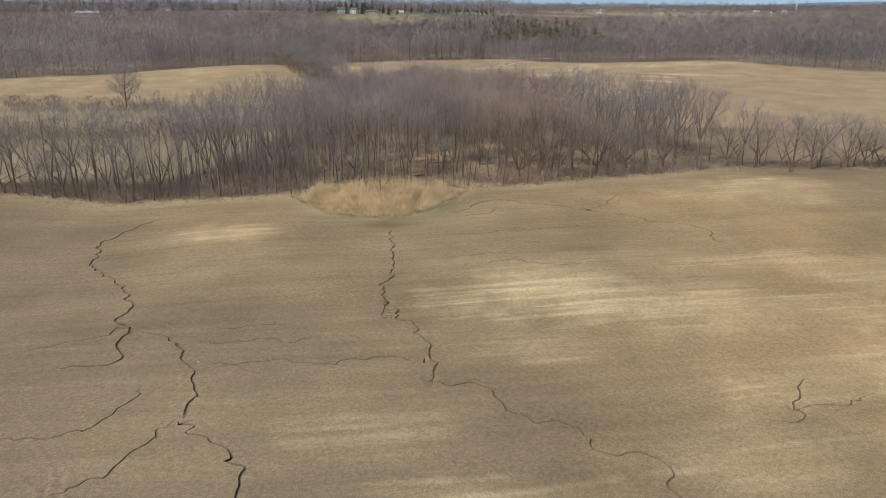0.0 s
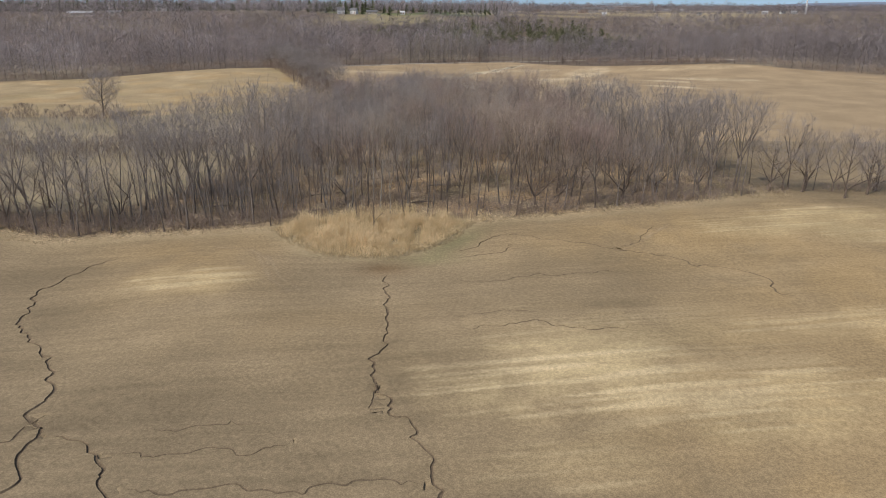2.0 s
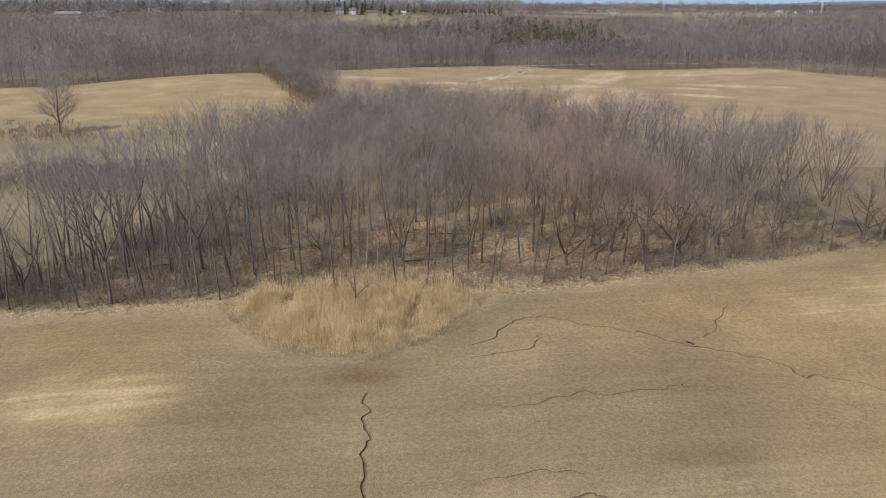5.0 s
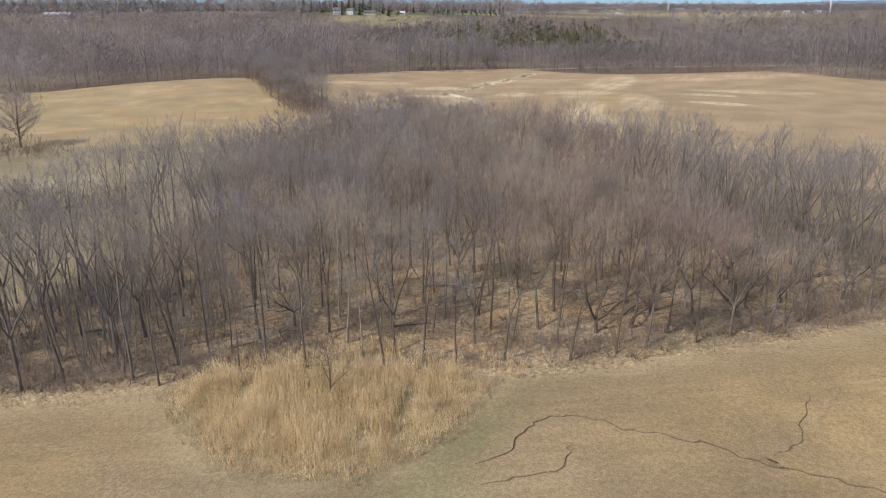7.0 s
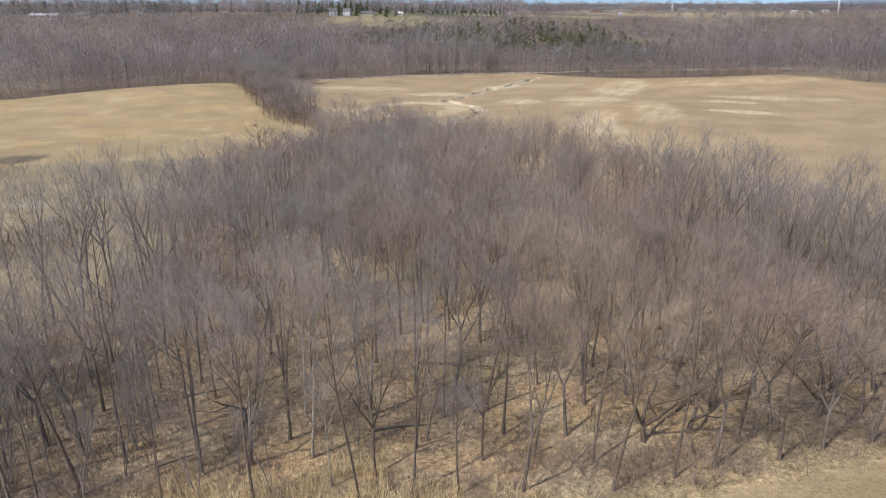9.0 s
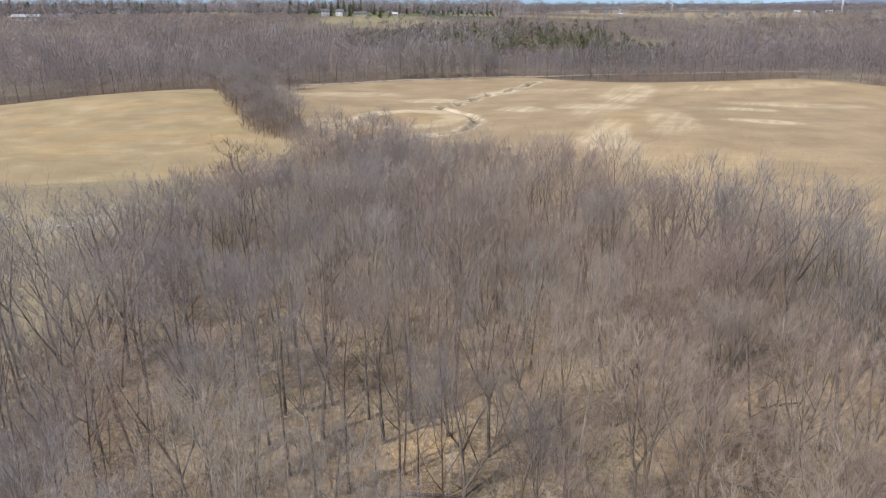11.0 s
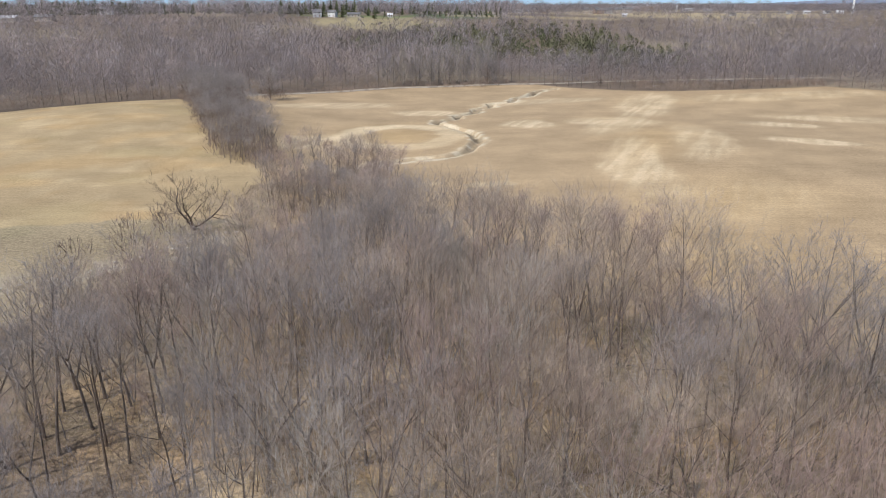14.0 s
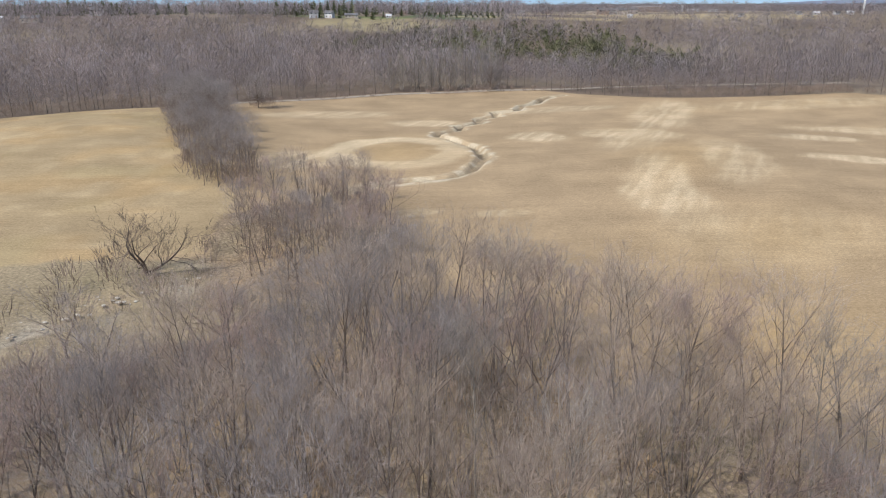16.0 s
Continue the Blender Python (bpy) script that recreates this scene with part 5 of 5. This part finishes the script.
tagged(scatter("skyline_woods", [far_tree(150 + i, 5.5, 40, 0.0, 9.5, 0.9)[1] for i in range(5)], rows_of(_rim2, 0.7, 1.2, _r), FAR_TWIG, True), "hazy bare woods along the skyline", "forest", kind="stuff")


def ribbon(name, line, half, lift, mat):
    """A track that follows the ground."""
    pts = []
    for (x0, y0), (x1, y1) in zip(line, line[1:]):
        k = max(1, round(math.hypot(x1 - x0, y1 - y0) / 3))
        pts += [Vector((x0 + (x1 - x0) * i / k, y0 + (y1 - y0) * i / k)) for i in range(k)]
    g = Geo()
    for i, p in enumerate(pts[:-1]):
        d = (pts[i + 1] - p).normalized()
        for s, z in ((-half - 0.8, -0.4), (-half, 0), (half, 0), (half + 0.8, -0.4)):
            x, y = p.x - d.y * s, p.y + d.x * s
            g.v.append((x, y, float(land(x, y)) + lift + z))
    n = len(pts) - 1
    g.f = [(4 * i + c, 4 * i + 4 + c, 4 * i + 5 + c, 4 * i + 1 + c) for i in range(n - 1) for c in range(3)]
    for q in range(len(g.f)):
        g.f[q] = g.f[q][::-1]
    return new(name, g.mesh(name, mat))


tagged(ribbon("gravel_track", TRACK, 1.0, 0.5, GRAVEL), "pale gravel track on a low bank before the forest", "track", kind="structure")
tagged(ribbon("driveway", [(68, 950), (72, 985), (60, 1010), (40, 1030)], 2.5, 0.3, GRAVEL), "pale gravel driveway between far fields", "driveway", kind="structure")


def house(name, x, y, turn, w, d, h, rise, wall, roof, label, storeys=1, flat=False, ridge_along=True):
    """A house: walls with gables, an overhanging roof, windows with frames, a door, a chimney."""
    t = new(name)
    z0 = float(land(x, y))
    t.matrix_world = pose(x, y, z0, 0, 0, turn)
    tagged(t, label, "building", "far buildings")
    g = Geo()
    g.box(-w / 2, -d / 2, -1.5, w / 2, d / 2, h)
    if not flat:
        b = len(g.v)
        g.v += [(-w / 2, -d / 2, h), (-w / 2, d / 2, h), (-w / 2, 0, h + rise), (w / 2, -d / 2, h), (w / 2, d / 2, h), (w / 2, 0, h + rise)]
        g.f += [(b + 1, b, b + 2), (b + 3, b + 4, b + 5)]
    part("wall", g.mesh("wall", wall), t)
    r = Geo()
    if flat:
        r.box(-w / 2 - 0.3, -d / 2 - 0.3, h + 0.004, w / 2 + 0.3, d / 2 + 0.3, h + 0.5)
    else:
        for s in (-1, 1):
            b = len(r.v)
            e, o = w / 2 + 0.5, d / 2 + 0.5
            zz = h - 0.5 * rise / (d / 2)
            r.v += [(-e, s * o, zz), (e, s * o, zz), (e, 0, h + rise), (-e, 0, h + rise), (-e, s * o, zz + 0.22), (e, s * o, zz + 0.22), (e, 0, h + rise + 0.22), (-e, 0, h + rise + 0.22)]
            r.f += [tuple(b + i for i in q) for q in ((0, 1, 2, 3), (7, 6, 5, 4), (0, 4, 5, 1), (1, 5, 6, 2), (2, 6, 7, 3), (3, 7, 4, 0))]
    ro = part("roof", r.mesh("roof", roof), t)
    if not flat:
        c = Geo()
        c.box(w * 0.2, -0.4, h + rise * 0.5, w * 0.2 + 0.8, 0.4, h + rise + 0.9)
        part("chimney", c.mesh("chimney", BRICK), ro)
    k = max(2, int(w / 3.2))
    for s in range(storeys):
        for i in range(k):
            cx, cz = -w / 2 + w * (i + 0.5) / k, 1.5 + 2.8 * s
            if s == 0 and i == k // 2 and not flat:
                q = Geo()
                q.box(cx - 0.5, -d / 2 - 0.06, 0, cx + 0.5, -d / 2 + 0.02, 2.1)
                part("door", q.mesh("door", BRICK), t)
                continue
            q = Geo()
            q.box(cx - 0.6, -d / 2 - 0.05, cz - 0.65, cx + 0.6, -d / 2 + 0.02, cz + 0.65)
            wi = part("window", q.mesh("window", WHITE), t)
            q = Geo()
            q.box(cx - 0.5, -d / 2 - 0.08, cz - 0.55, cx + 0.5, -d / 2 - 0.03, cz + 0.55)
            part("pane", q.mesh("pane", GLASS), wi)
    return t


house("farm_house", -125, 920, 10, 9, 7, 4.8, 2.4, WHITE, ROOF_GREY, "white two-storey farmhouse with a grey roof", 2)
house("farm_house", -110, 924, -15, 8, 6.5, 4.6, 2.2, WHITE, ROOF_GREY, "white house with a grey roof beside dark evergreens", 2)
house("ranch_house", -89, 931, 5, 13, 7, 2.6, 1.8, BEIGE, ROOF_GREY, "low beige ranch house on a lawn", 1)
house("garden_shed", -52, 938, 0, 5, 4, 2.4, 1.4, WHITE, ROOF_PALE, "small white shed on a lawn", 1)
house("brick_house", -40, 1075, 8, 22, 10, 5.2, 3.2, BRICK, ROOF_GREY, "wide brown brick house behind a nursery field", 2)
house("brick_house", -16, 1120, -5, 18, 10, 5.0, 3.0, BEIGE, ROOF_GREY, "beige house behind a nursery field", 2)
house("white_house", -350, 945, 12, 12, 8, 5.4, 2.8, WHITE, ROOF_GREY, "tall white house among conifers", 2)
house("long_barn", -366, 850, 6, 15, 9, 3.4, 2.4, BEIGE, ROOF_GREY, "grey-roofed barn at the edge of the woods", 1)
house("long_barn", -400, 842, 6, 26, 10, 3.4, 2.0, BEIGE, ROOF_PALE, "long low barn with a pale metal roof", 1)
house("school_building", 284, 1200, -4, 42, 14, 6.4, 1, BRICK, ROOF_PALE, "long flat-roofed brown brick building on a pale field", 2, True)
house("warehouse", 350, 1212, 3, 14, 8, 2.6, 1.0, WHITE, ROOF_PALE, "low white warehouse with a pale roof", 1)
house("warehouse", 380, 1218, 3, 10, 7, 2.6, 1.0, WHITE, ROOF_PALE, "low white warehouse with a pale roof", 1)
for i, (x, y) in enumerate(((178, 1058), (190, 1052), (203, 1064), (214, 1056), (130, 1090), (98, 1100), (240, 1110))):
    house("suburban_house", x, y, (-14, 8, 20, -6, 12, -9, 4)[i], 11 + i % 3, 8, 4.8, 2.6, (BEIGE, BRICK, WHITE)[i % 3], ROOF_GREY, "two-storey house with a grey shingle roof in a row of houses", 2)
for i, (x, y, w) in enumerate(((420, 1054, 12), (439, 1050, 14), (466, 1056, 13), (484, 1060, 15), (340, 1022, 9), (205, 985, 10), (70, 1290, 24), (20, 1400, 30))):
    house("white_house", x, y, (4, -8, 15, -3, 10, -12, 3, 6)[i], 0.5 * w, 5, 2.4, 1.4, WHITE, ROOF_PALE if i % 2 else ROOF_GREY, "white low building among far bare trees", 1)


def standpipe(name, x, y, height, radius, label):
    t = new(name)
    t.matrix_world = pose(x, y, float(land(x, y)) - 0.5)
    tagged(t, label, "tower", "far towers")
    for pn, prof in (("shaft", [(radius * 1.15, 0), (radius, 0.6), (radius, height)]), ("cap", [(radius * 1.12, height), (radius * 1.12, height + 0.7), (radius * 0.6, height + 1.5), (0.05, height + 1.8)])):
        g = Geo()
        for r, z in prof:
            g.v += [(r * math.cos(a * math.pi / 10), r * math.sin(a * math.pi / 10), z) for a in range(20)]
        g.f = [(20 * k + a, 20 * k + (a + 1) % 20, 20 * k + 20 + (a + 1) % 20, 20 * k + 20 + a) for k in range(len(prof) - 1) for a in range(20)]
        part(pn, g.mesh(pn, WHITE, True), t)


standpipe("water_tower", 503, 1066, 19, 1.15, "tall slim white water tower above far woods")
standpipe("silo", 319, 1164, 7.5, 1.2, "white concrete silo beside low buildings")


def far_ridge():
    """Low hills beyond the woods, coloured blue to stand for haze."""
    xs = np.linspace(1300, 2750, 60)
    g = Geo()
    for y, k in ((3700, 0), (3950, 0.6), (4050, 1.0), (4150, 0)):
        for x in xs:
            h = 22 * float(ease(x, 1400, 2100)) * (0.75 + 0.5 * float(vnoise(x, y, 260, 80)))
            g.v.append((x, y, float(land(x, y)) - 3 + h * k))
    n = len(xs)
    g.f = [(r * n + i, r * n + i + 1, r * n + n + i + 1, r * n + n + i) for r in range(3) for i in range(n - 1)]
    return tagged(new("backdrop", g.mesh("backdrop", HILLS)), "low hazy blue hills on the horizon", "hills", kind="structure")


# base colour holds the blue of the haze, not of the hills themselves
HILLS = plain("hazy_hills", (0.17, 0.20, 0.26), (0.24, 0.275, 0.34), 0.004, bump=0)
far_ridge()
